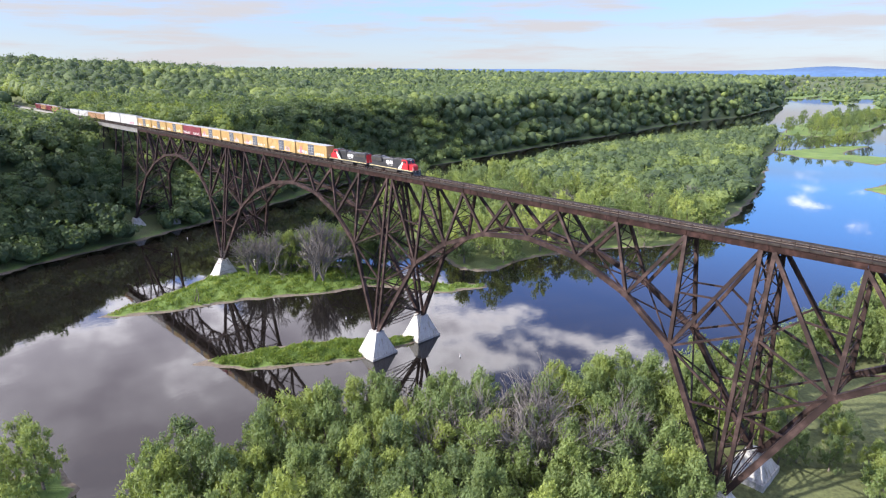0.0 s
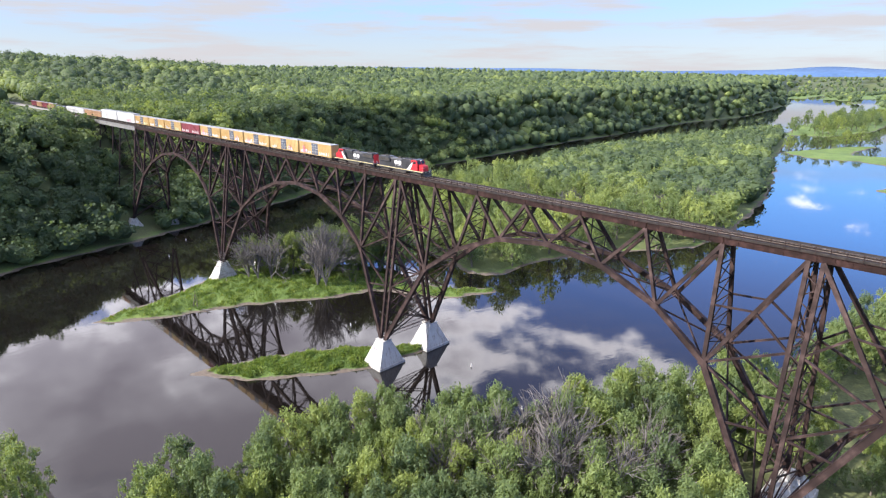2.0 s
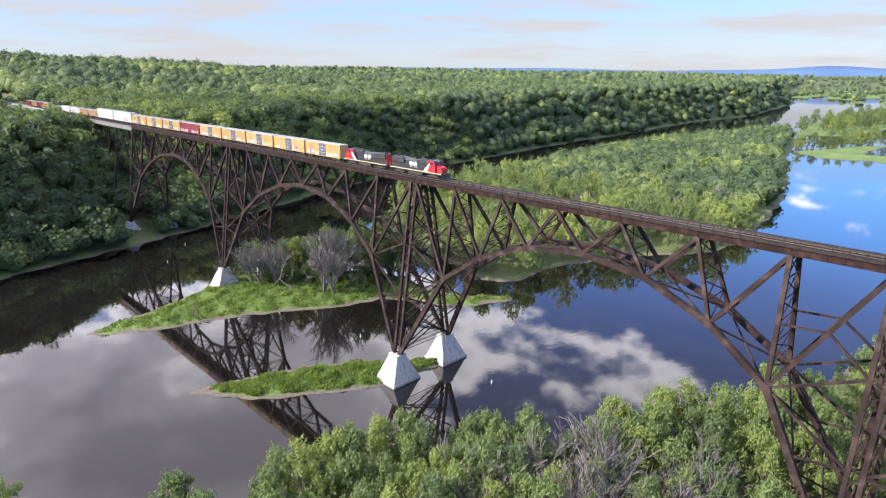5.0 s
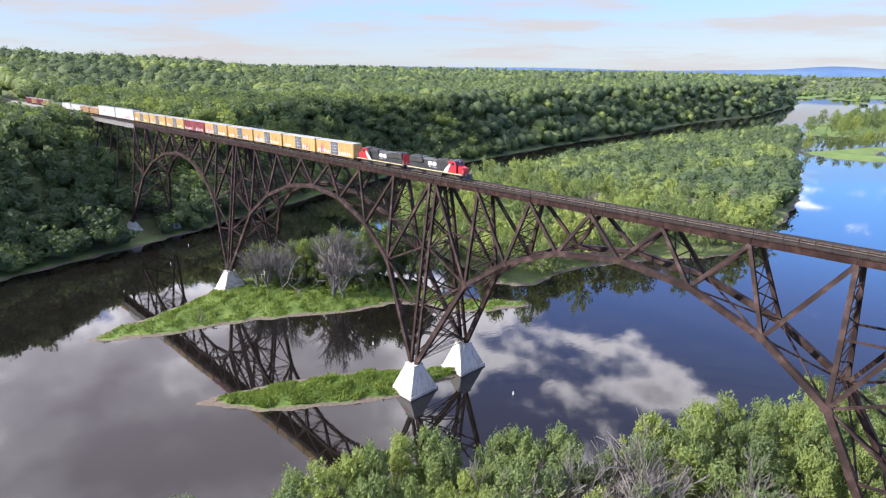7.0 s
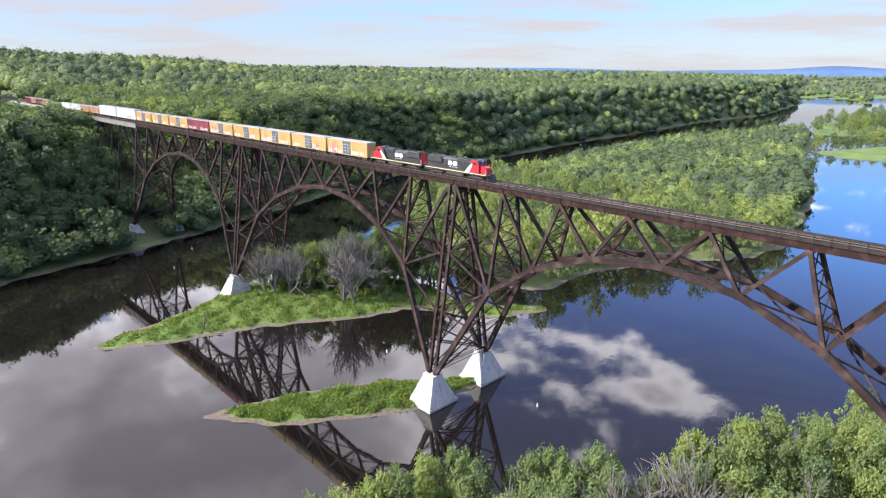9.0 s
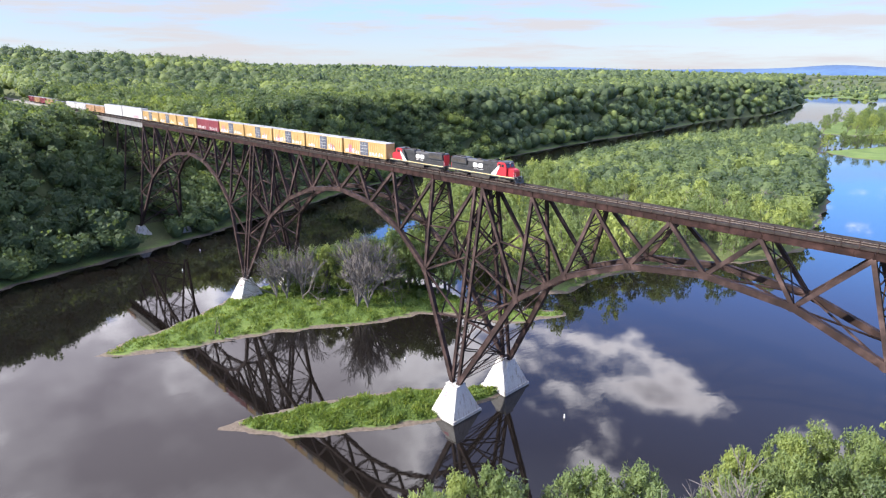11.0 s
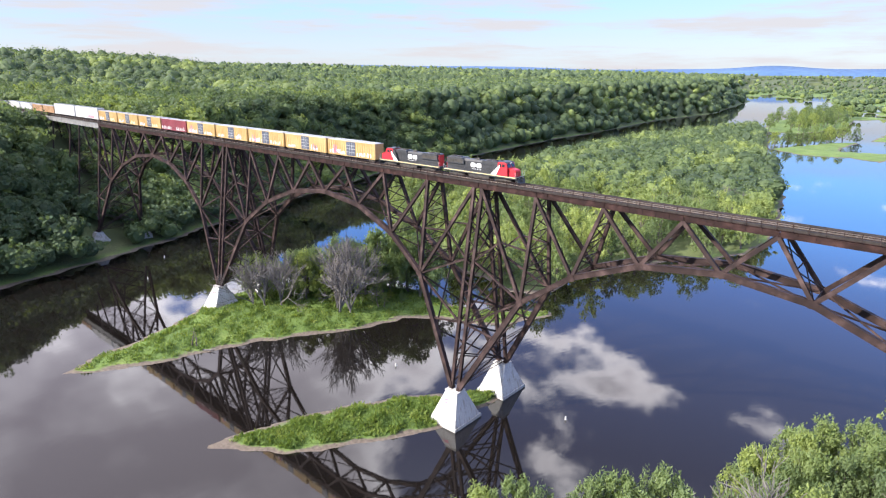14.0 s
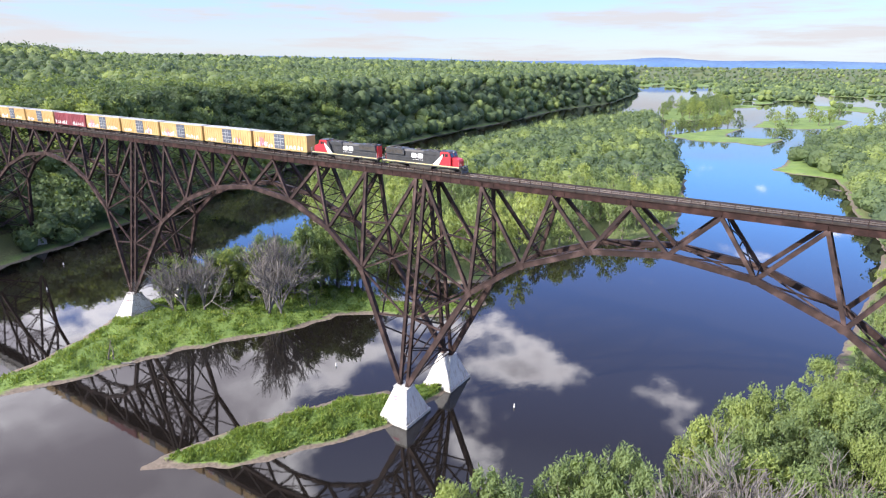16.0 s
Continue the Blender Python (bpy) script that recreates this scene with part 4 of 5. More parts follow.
# wooded islands and the eastern shore farther off
mid_kinds = [tree_kind(200 + i, 15.0 + 1.5 * (i % 3), 12.0 + (i % 3), 1500, 1.15, upright=0.8, low=0.15) for i in range(5)]
mid_trees = Planter(mid_kinds, "island trees", "rounded green broadleaf tree on a river island")
ISLE_WOOD = [(-106, -4), (-96, 0), (-88, 10), (-80, 22), (-68, 27), (-59, 36), (-54, 44), (-60, 50), (-76, 50), (-90, 44), (-103, 30), (-111, 10)]
for x, y in scatter(ISLE_WOOD, 7.6, 62):
    near_trees.plant(x, y, 0.80 + 0.62 * min(1.0, max(0.0, (x + 106) / 36)), label="leafy green tree on a grassy river island")
for x, y in scatter([(-104, -7), (-88, 4), (-76, 17), (-58, 30), (-56, 36), (-80, 26), (-94, 8)], 5.0, 63):
    near_trees.plant(x, y, 0.24, label="low green bush under the island trees")
BIG_WOOD = plan([(-50, 84), (-38, 82), (-35, 98), (-34, 114), (-24, 148), (-6, 172), (4, 190), (7, 215), (3, 235), (-190, 235), (-182, 185), (-164, 138), (-126, 108), (-88, 94)])
clear = [(-88, 160), (-60, 158), (-40, 200), (-60, 215), (-95, 190)]


def grove(name, places, kinds, seed, label, scale):
    """Many trees of a few kinds joined into one crown mesh and one mesh of trunks."""
    rng = np.random.default_rng(seed)
    root = thing(name, label, "woods", kind="stuff")
    src = []
    for ob in kinds:
        row = []
        for child in sorted(ob.children, key=lambda c: c.name):
            me = child.data
            co = np.empty(len(me.vertices) * 3)
            me.vertices.foreach_get("co", co)
            row.append((co.reshape(-1, 3), [tuple(p.vertices) for p in me.polygons]))
        src.append(row)
    out = [([], [], []), ([], [], [])]
    patch = waves(places[:, 0], places[:, 1], 60, seed)
    for (x, y), pt in zip(places, patch):
        row, a, k = src[rng.integers(len(src))], rng.uniform(0, 6.28), rng.uniform(*scale)
        squat = rng.uniform(0.82, 1.1)
        c, d = math.cos(a), math.sin(a)
        tint = np.clip(0.5 + 0.25 * pt + rng.normal() * 0.25, 0, 1)
        z = ground_at(x, y) - 0.1
        for (co, faces), (V, F, T) in zip(row, out):
            n = sum(len(v) for v in V)
            V.append(np.stack([(co[:, 0] * c - co[:, 1] * d) * k + x, (co[:, 0] * d + co[:, 1] * c) * k + y, co[:, 2] * k * squat + z], 1))
            F.extend([tuple(q + n for q in f) for f in faces])
            T.append(np.full(len(co), tint))
    for part_name, mat, (V, F, T) in (("crown", M_LEAF_MID, out[0]), ("trunk", M_BARK, out[1])):
        me = bpy.data.meshes.new(part_name)
        me.from_pydata(np.concatenate(V), [], F)
        me.materials.append(mat)
        me.attributes.new("tint", "FLOAT", "POINT").data.foreach_set("value", np.concatenate(T).astype(np.float32))
        put(part_name, me, root)
    return root


inner = np.concatenate([scatter(BIG_WOOD, 13.5, 11, -3.0), scatter(BIG, 9.0, 64, 2.0)])
edge_d = inside(inner[:, 0], inner[:, 1], BIG_WOOD)
inner = inner[(inner[:, 1] < 238) & ((np.arange(len(inner)) < len(scatter(BIG_WOOD, 13.5, 11, -3.0))) | (edge_d < -1.5))]
inner = inner[inside(inner[:, 0], inner[:, 1], clear) <= 0]
grove("island_grove", inner, mid_kinds, 61, "rounded bright green broadleaf trees covering a river island", (0.85, 1.4))

# grey leafless trees
bare_kinds = [bare_kind(300 + i, 11 + i, 6) for i in range(3)]
bare = Planter(bare_kinds, "bare trees", "grey leafless tree with fine upright twigs")
for x, y, s in ((-69, 11.5, 2.0), (-72, 13, 1.6), (-66, 13.5, 1.5), (-93, -2, 1.5), (-89, 2, 1.4), (-97, -4, 1.2), (66, -20, 1.5), (74, -27, 1.6), (70, -33, 1.55), (84, -14, 1.5), (58, -44, 1.5), (89, -20, 1.5), (78, -30, 1.55), (62, -32, 1.45), (-70, 190, 1.1), (-50, 230, 1.1), (-20, 260, 1.1), (-30, 225, 1.1), (-110, 210, 1.1), (-120, 170, 1.1)):
    bare.plant(x, y, s * 1.65)


def woods(name, points, seed, leaves, blob, label, size=(8.0, 12.0), leaf=1.7, core=0.80, smooth=False):
    """Far woods as one mesh: each tree a lumpy inner mass under a coat of leaf clumps."""
    rng = np.random.default_rng(seed)
    ico = bmesh.new()
    bmesh.ops.create_icosphere(ico, subdivisions=blob, radius=1)
    ico.verts.ensure_lookup_table()
    iv = np.array([v.co for v in ico.verts])
    itri = np.array([[v.index for v in f.verts] for f in ico.faces])
    ico.free()
    forms = []
    for k in range(10):
        lump = iv * (1 + 0.20 * waves(iv[:, 0] * 3, iv[:, 1] * 3 + iv[:, 2] * 4, 5, 60 + k)[:, None])
        d = rng.normal(size=(leaves, 3))
        d[:, 2] = np.abs(d[:, 2]) * 0.9 - 0.12
        d /= np.linalg.norm(d, axis=1, keepdims=True)
        p = d * (1 + 0.22 * waves(d[:, 0] * 3, d[:, 1] * 3 + d[:, 2] * 4, 5, 60 + k)[:, None]) * rng.uniform(0.88, 1.10, (leaves, 1))
        cv, cf = cards(p, rng.normal(size=d.shape) + (0, 0, 0.4), leaf / 4.2, leaf / 5.0, rng, d + rng.normal(size=d.shape) * 0.65)
        tri = np.concatenate([cf[:, [0, 1, 2]], cf[:, [0, 2, 3]]])
        forms.append((np.concatenate([lump * core, cv]), np.concatenate([itri, tri + len(iv)])))
    V, F, T, n = [], [], [], 0
    z = height(points[:, 0], points[:, 1])
    # broad tint patches: uneven trees, with patchy cloud shade put into the colour
    patch = waves(points[:, 0], points[:, 1], 150, 90)
    for (x, y), zz, pt in zip(points, z, patch):
        fv, ff = forms[rng.integers(10)]
        w = rng.uniform(*size) / 2
        h = w * rng.uniform(0.8, 1.15)
        a = rng.uniform(0, 6.28)
        c, s = math.cos(a), math.sin(a)
        v = np.stack([(fv[:, 0] * c - fv[:, 1] * s) * w, (fv[:, 0] * s + fv[:, 1] * c) * w, fv[:, 2] * h], 1) + (x, y, zz + rng.uniform(3.2, 7.8) + h * 0.15)
        V.append(v)
        F.append(ff + n)
        T.append(np.full(len(fv), np.clip(0.42 + 0.34 * pt + rng.normal() * 0.24, 0, 1)))
        n += len(fv)
    me = mesh_from(name, np.concatenate(V), np.concatenate(F), M_LEAF_FAR, smooth, np.concatenate(T))
    return tagged(put(name, me), label, "woods", kind="stuff")


def wood_places(seed, r0, r1, gap, least=0.9):
    """Places over the land between two distances from the camera's way, closer together near by."""
    rng = np.random.default_rng(seed)
    out, r = [], r0
    while r < r1:
        g = gap(r)
        n = int(1.75 * r / g)
        a = radians(-10) + (np.arange(n) + rng.uniform(-0.4, 0.4, n)) * g / r
        rr = r + rng.uniform(-0.4, 0.4, n) * g
        out.append(np.stack([100 - np.sin(a) * rr, -110 + np.cos(a) * rr], 1))
        r += g * 0.88
    p = np.concatenate(out)
    return p[height(p[:, 0], p[:, 1]) > least]


def on_bluff(p, edge=3.0):
    return west_shore(p[:, 1]) - p[:, 0] > edge


near_p = wood_places(21, 230, 620, lambda r: 6.6 + (r - 230) * 0.006, 0.12)
near_p = near_p[on_bluff(near_p, 2.5) & ~((np.abs(near_p[:, 1] - YC) < np.where(near_p[:, 0] > -290, 3.5, 9)) & (near_p[:, 0] > -700)) & ~((np.abs(near_p[:, 1] + 14) < 14) & (near_p[:, 0] < -335) & (near_p[:, 0] > -520))]
near_p = near_p[~((np.abs(near_p[:, 0] + 2 * SPAN - 5) < 11) & (near_p[:, 1] > -21) & (near_p[:, 1] < -4))]
woods("bluff_woods", near_p, 22, 140, 2, "dense green broadleaf woods on a steep river bluff", (8.0, 13.5), 1.2, 0.74)
far_p = wood_places(23, 620, 1500, lambda r: 10.5 + (r - 620) * 0.009, 0.12)
far_w = far_p[on_bluff(far_p, 5) & ~((np.abs(far_p[:, 1] - YC) < 9) & (far_p[:, 0] > -700))]
woods("plateau_woods", far_w, 24, 34, 2, "rolling green broadleaf woods on a plateau", (12, 20), 1.05, 0.80, True)
low = far_p[~on_bluff(far_p, -40)]
low = low[(height(low[:, 0], low[:, 1]) > 1.0)]
rest = wood_places(27, 560, 640, lambda r: 11.0)
rest = rest[~on_bluff(rest, 0)]
low = low[((inside(low[:, 0], low[:, 1], BIG) > 6) | (inside(low[:, 0], low[:, 1], EAST) > 8) | ((low[:, 1] > 1080) & (waves(low[:, 0], low[:, 1], 120, 71) > 0.15)))]
shore = plan([(50, 500), (58, 472), (76, 440), (90, 424), (93, 380), (95, 312), (102, 268), (107, 226), (102, 185), (170, 185), (170, 420), (110, 520), (60, 540)])
isle_far = plan([(2, 240), (-4, 285), (-12, 330), (-32, 410), (-42, 450), (-214, 450), (-196, 330), (-187, 240)])
woods("shore_woods", np.concatenate([scatter(shore, 9.5, 12), scatter(isle_far, 10.5, 13)]), 30, 100, 2, "rounded green broadleaf trees along the river shores", (10, 17), 0.95, 0.86)
extra = scatter([(-40, 445), (-60, 500), (-80, 560), (-118, 730), (-160, 870), (-185, 720), (-210, 560), (-214, 450)], 11, 29, 2)
woods("island_woods", np.concatenate([low, extra]), 25, 40, 1, "green broadleaf trees on low river islands", (9, 14), 1.05)
last = wood_places(26, 1500, 4000, lambda r: 21 + (r - 1500) * 0.022)
woods("distant_woods", last[on_bluff(last, 0)], 28, 8, 1, "distant green woods on the plateau", (18, 30), 0.8)
valley = wood_places(33, 1500, 3900, lambda r: 14.5 + (r - 1500) * 0.014)
valley = valley[~on_bluff(valley, -10) & (waves(valley[:, 0], valley[:, 1] * 0.5, 170, 72) > -0.45)]
woods("valley_woods", valley, 34, 8, 1, "distant green woods along the marshy river valley", (12, 20), 0.8)

# single trees on the grassy spits
SPIT_TREES = ((-88, 655, 1.2), (-78, 672, 1.4), (-68, 690, 1.3), (-58, 706, 1.5), (-47, 722, 1.3), (-52, 745, 1.5), (-36, 742, 1.4), (-25, 762, 1.1), (26, 672, 1.2), (29, 680, 1.0),
              (12, 815, 1.2), (30, 830, 1.3), (60, 850, 1.5), (72, 880, 1.5), (48, 905, 1.4), (20, 890, 1.3), (82, 960, 1.5), (0, 875, 1.2), (120, 930, 1.5), (135, 960, 1.4))
for x, y, s in SPIT_TREES:
    mid_trees.plant(x, y, s, label="broadleaf tree on a grassy spit in the river")
for x, y in scatter(NORTH, 27, 35, 6):
    mid_trees.plant(x, y, 1.35, label="tall broadleaf tree on a marshy river island")


def grass(name, polys, count, seed, tall, label):
    """Tufts of blades over the low islands."""
    rng = np.random.default_rng(seed)
    P = []
    for poly, share in polys:
        p = np.array(poly, float)
        q = rng.uniform(p.min(0), p.max(0), (int(count * share * 4), 2))
        q = q[(inside(q[:, 0], q[:, 1], poly) > 0.8)][: int(count * share)]
        P.append(q)
    P = np.concatenate(P)
    z = height(P[:, 0], P[:, 1])
    P, z = P[z > 0.26], z[z > 0.26]
    tall = tall * np.clip(0.8 + 0.45 * waves(P[:, 0], P[:, 1], 9, 96) + 0.25 * rng.normal(size=len(P)), 0.35, 2.2)[:, None]
    pts = np.column_stack([P, z + tall[:, 0] * 0.3])
    way = rng.normal(size=pts.shape) * 0.5 + (0, 0, 0.8)
    v, f = cards(pts, way, tall, tall * 0.34, rng)
    t = np.repeat(np.clip(0.45 + 0.25 * waves(P[:, 0], P[:, 1], 7, 95) + rng.normal(size=len(P)) * 0.2, 0, 1), 4)
    tagged(put(name, mesh_from(name, v, f, M_GRASS, False, t)), label, "grass", kind="stuff")


grass("islet_grass", [(ISLET, 0.30), (PATCH, 0.04), (ISLE, 0.66)], 40000, 41, 1.0, "lush green grass and weeds on low river islands")

# ---- the freight train ----


def wheelset(root, x, r, gauge=1.51):
    b = Solid()
    b.tube((x, -gauge / 2, r), (x, gauge / 2, r), 0.09, 0.09, 6)
    for s in (-1, 1):
        b.tube((x, s * gauge / 2 - 0.07, r), (x, s * gauge / 2 + 0.07, r), r, r, 14)
    put("wheelset", b.mesh("wheelset", M_UNDER), root)


def truck(root, x, axles, gap, r):
    """A bogie: side frames with springs and boxes, and its wheels."""
    half = gap * (axles - 1) / 2
    for k in range(axles):
        wheelset(root, x - half + k * gap, r)
    for s in (-1, 1):
        b = Solid()
        y = s * 1.02
        b.prism([(x - half - 0.45, r + 0.12), (x - half - 0.45, r - 0.14), (x - 0.5, r - 0.22), (x + 0.5, r - 0.22), (x + half + 0.45, r - 0.14), (x + half + 0.45, r + 0.12), (x + 0.6, r + 0.34), (x - 0.6, r + 0.34)], y - 0.09, y + 0.09)
        for k in range(axles):
            b.box((x - half + k * gap, y, r), (0.34, 0.30, 0.34))
        put("side_frame", b.mesh("side_frame", M_UNDER), root)


def locomotive(label):
    """A six-axle hood diesel; its cab end points to +x."""
    L = 21.3
    ob = thing("locomotive", label, "locomotive", group="locomotives of the train")
    bar = Solid().box((0, 0, 0), (0.26, 0.03, 0.14)).mesh("lettering_bar", M_WHITE)
    leaf = Solid().box((0, 0, 0), (0.66, 0.03, 1.7)).box((0.22, 0, 0.1), (0.06, 0.08, 0.2)).mesh("hood_door", M_BLACK)
    grille = Solid().box((0, 0, 0), (0.60, 0.03, 0.75)).mesh("radiator_grille", M_UNDER)
    step = Solid().box((0, 0, 0), (0.32, 0.45, 0.04)).mesh("step", M_BLACK)
    iron = Solid().tube((0, 0, 0), (0, 0, 1.4), 0.025, 0.025, 4).mesh("grab_iron", M_WHITE)
    truck(ob, 6.6, 3, 1.75, 0.53)
    truck(ob, -6.6, 3, 1.75, 0.53)
    f = Solid().prism([(-L / 2 + 0.4, 1.15), (L / 2 - 0.4, 1.15), (L / 2 - 0.2, 1.35), (L / 2 - 0.2, 1.62), (-L / 2 + 0.2, 1.62), (-L / 2 + 0.2, 1.35)], -1.50, 1.50)
    put("frame", f.mesh("frame", M_BLACK), ob)
    for s in (-1, 1):
        put("sill_stripe", Solid().box((0, s * 1.515, 1.50), (L - 1.2, 0.03, 0.16)).mesh("sill_stripe", M_SILL), ob, "pale yellow reflective sill stripe")
    t = Solid().prism([(-3.0, 1.15), (-2.8, 0.45), (-2.4, 0.32), (2.4, 0.32), (2.8, 0.45), (3.0, 1.15)], -1.32, 1.32)
    put("fuel_tank", t.mesh("fuel_tank", M_UNDER), ob)
    hood = Solid()
    ring = [(-0.92, 1.62), (-0.92, 3.85), (-0.62, 4.28), (0.62, 4.28), (0.92, 3.85), (0.92, 1.62)]
    v = [(x, y, z) for x in (-9.7, 5.3) for y, z in ring]
    hood.add(v, [(i, (i + 1) % 6, 6 + (i + 1) % 6, 6 + i) for i in range(6)] + [(5, 4, 3, 2, 1, 0), (6, 7, 8, 9, 10, 11)])
    put("hood", hood.mesh("hood", M_BLACK), ob)
    # wider radiator housing at the rear, intake and dynamic brake blisters
    put("radiator_housing", Solid().prism([(-9.6, 3.0), (-9.3, 4.42), (-4.9, 4.42), (-4.4, 3.85), (-4.4, 3.0)], -1.32, 1.32).mesh("radiator_housing", M_BLACK), ob)
    put("brake_blister", Solid().prism([(0.6, 3.6), (0.9, 4.46), (4.6, 4.46), (4.9, 3.6)], -1.18, 1.18).mesh("brake_blister", M_BLACK), ob)
    for x in (-8.3, -6.6, 1.9, 3.5):
        put("roof_fan", Solid().tube((x, 0, 4.40), (x, 0, 4.60), 0.70, 0.66, 16).mesh("roof_fan", M_UNDER), ob)
    put("exhaust_stack", Solid().box((-1.2, 0, 4.42), (1.1, 0.5, 0.34)).mesh("exhaust_stack", M_UNDER), ob)
    for s in (-1, 1):
        for k in range(6):
            put("radiator_grille", grille, ob, m=Matrix.Translation((-8.9 + k * 0.75, s * 1.335, 3.62)))
        for k in range(11):
            put("hood_door", leaf, ob, m=Matrix.Translation((-3.9 + k * 0.78, s * 0.935, 2.65)))
    end = Solid().box((-9.72, 0, 2.9), (0.10, 1.86, 2.6))
    put("rear_panel", end.mesh("rear_panel", M_RED), ob, "red rear end panel")
    cab = Solid().prism([(5.3, 1.62), (7.9, 1.62), (7.9, 3.45), (7.6, 4.35), (7.2, 4.55), (5.6, 4.55), (5.3, 4.35)], -1.50, 1.50)
    cabin = put("cab", cab.mesh("cab", M_RED), ob, "bright red driver's cab")
    roof = Solid().prism([(5.2, 4.52), (7.75, 4.42), (7.4, 4.64), (5.5, 4.66)], -1.40, 1.40)
    put("cab_roof", roof.mesh("cab_roof", M_BLACK), cabin)
    for s in (-1, 1):
        for x in (5.95, 6.85):
            put("side_window", Solid().box((x, s * 1.512, 3.85), (0.72, 0.03, 0.66)).mesh("side_window", M_GLASS), cabin)
    for y in (-0.72, 0.72):
        w = Solid().add([(7.93, y - 0.55, 3.52), (7.93, y + 0.55, 3.52), (7.665, y + 0.55, 4.28), (7.665, y - 0.55, 4.28)], [(0, 1, 2, 3)])
        w.add([(7.90, y - 0.55, 3.52), (7.90, y + 0.55, 3.52), (7.64, y + 0.55, 4.28), (7.64, y - 0.55, 4.28)], [(3, 2, 1, 0)])
        put("windscreen", w.mesh("windscreen", M_GLASS), cabin)
    nose = Solid().prism([(7.9, 1.62), (9.75, 1.62), (9.75, 2.75), (9.45, 3.10), (7.9, 3.40)], -0.98, 0.98)
    put("nose", nose.mesh("nose", M_RED), ob, "bright red short nose")
    for s in (-1, 1):
        # slanting white band where the black hood meets the red cab
        b = Solid().prism([(3.4, 1.64), (4.9, 1.64), (5.9, 3.35), (5.9, 4.0), (4.9, 3.1)], s * 1.524 if s > 0 else -1.536, 1.536 if s > 0 else -1.524)
        put("white_band", b.mesh("white_band", M_WHITE), ob, "slanting white band")
        filler = Solid().prism([(3.6, 1.62), (5.3, 1.62), (5.3, 4.3), (4.6, 4.3)], min(s * 0.9, s * 1.50), max(s * 0.9, s * 1.50))
        put("cabinet", filler.mesh("cabinet", M_BLACK), ob)
        # emblem: two plain white rounded shapes, and a row of small bars below
        for xa, xb in ((-2.6, -1.2), (-0.95, 0.45)):
            e = Solid().prism([(xa, 2.75), (xa + 0.25, 2.5), (xb - 0.25, 2.5), (xb, 2.75), (xb, 3.35), (xb - 0.25, 3.6), (xa + 0.25, 3.6), (xa, 3.35)], s * 0.965 - 0.02, s * 0.965 + 0.02)
            put("emblem", e.mesh("emblem", M_WHITE), ob, "plain white emblem shape")
        for k in range(6):
            put("lettering_bar", bar, ob, m=Matrix.Translation((-2.1 + k * 0.48, s * 0.962, 2.2)))
        # walkway railing
        r = Solid()
        for x in np.arange(-9.4, 5.0, 1.8):
            r.tube((x, s * 1.45, 1.62), (x, s * 1.45, 2.62), 0.02, 0.02, 4)
        r.tube((-9.4, s * 1.45, 2.62), (4.8, s * 1.45, 2.62), 0.02, 0.02, 4)
        put("walkway_rail", r.mesh("walkway_rail", M_BLACK), ob)
        for k in range(4):
            for e in (-10.2, 10.2):
                put("step", step, ob, m=Matrix.Translation((e, s * 1.28, 0.45 + k * 0.3)))
        for x in (9.95, 10.4, -9.95, -10.4):
            put("grab_iron", iron, ob, m=Matrix.Translation((x, s * 1.4, 1.3)))
    pl = Solid().prism([(10.45, 0.25), (10.75, 0.22), (10.55, 1.2), (10.45, 1.2)], -1.4, 1.4)
    put("snow_plough", pl.mesh("snow_plough", M_BLACK), ob)
    for x in (10.75, -10.75):
        put("coupler", Solid().box((x, 0, 0.9), (0.55, 0.3, 0.28)).mesh("coupler", M_UNDER), ob)
    for y in (-0.14, 0.14):
        put("headlight", Solid().tube((7.75, y, 4.42), (7.82, y, 4.42), 0.11, 0.11, 10).mesh("headlight", M_LAMP), ob, "pale headlight lens")
    for y in (-0.75, 0.75):
        put("ditch_light", Solid().tube((10.5, y, 1.45), (10.56, y, 1.45), 0.10, 0.10, 10).mesh("ditch_light", M_LAMP), ob)
    hn = Solid()
    for y in (-0.15, 0, 0.15):
        hn.tube((5.2, y, 4.78), (5.6, y, 4.78), 0.04, 0.10, 8)
    hn.box((5.2, 0, 4.71), (0.12, 0.4, 0.14))
    put("horn", hn.mesh("horn", M_UNDER), ob)
    return ob


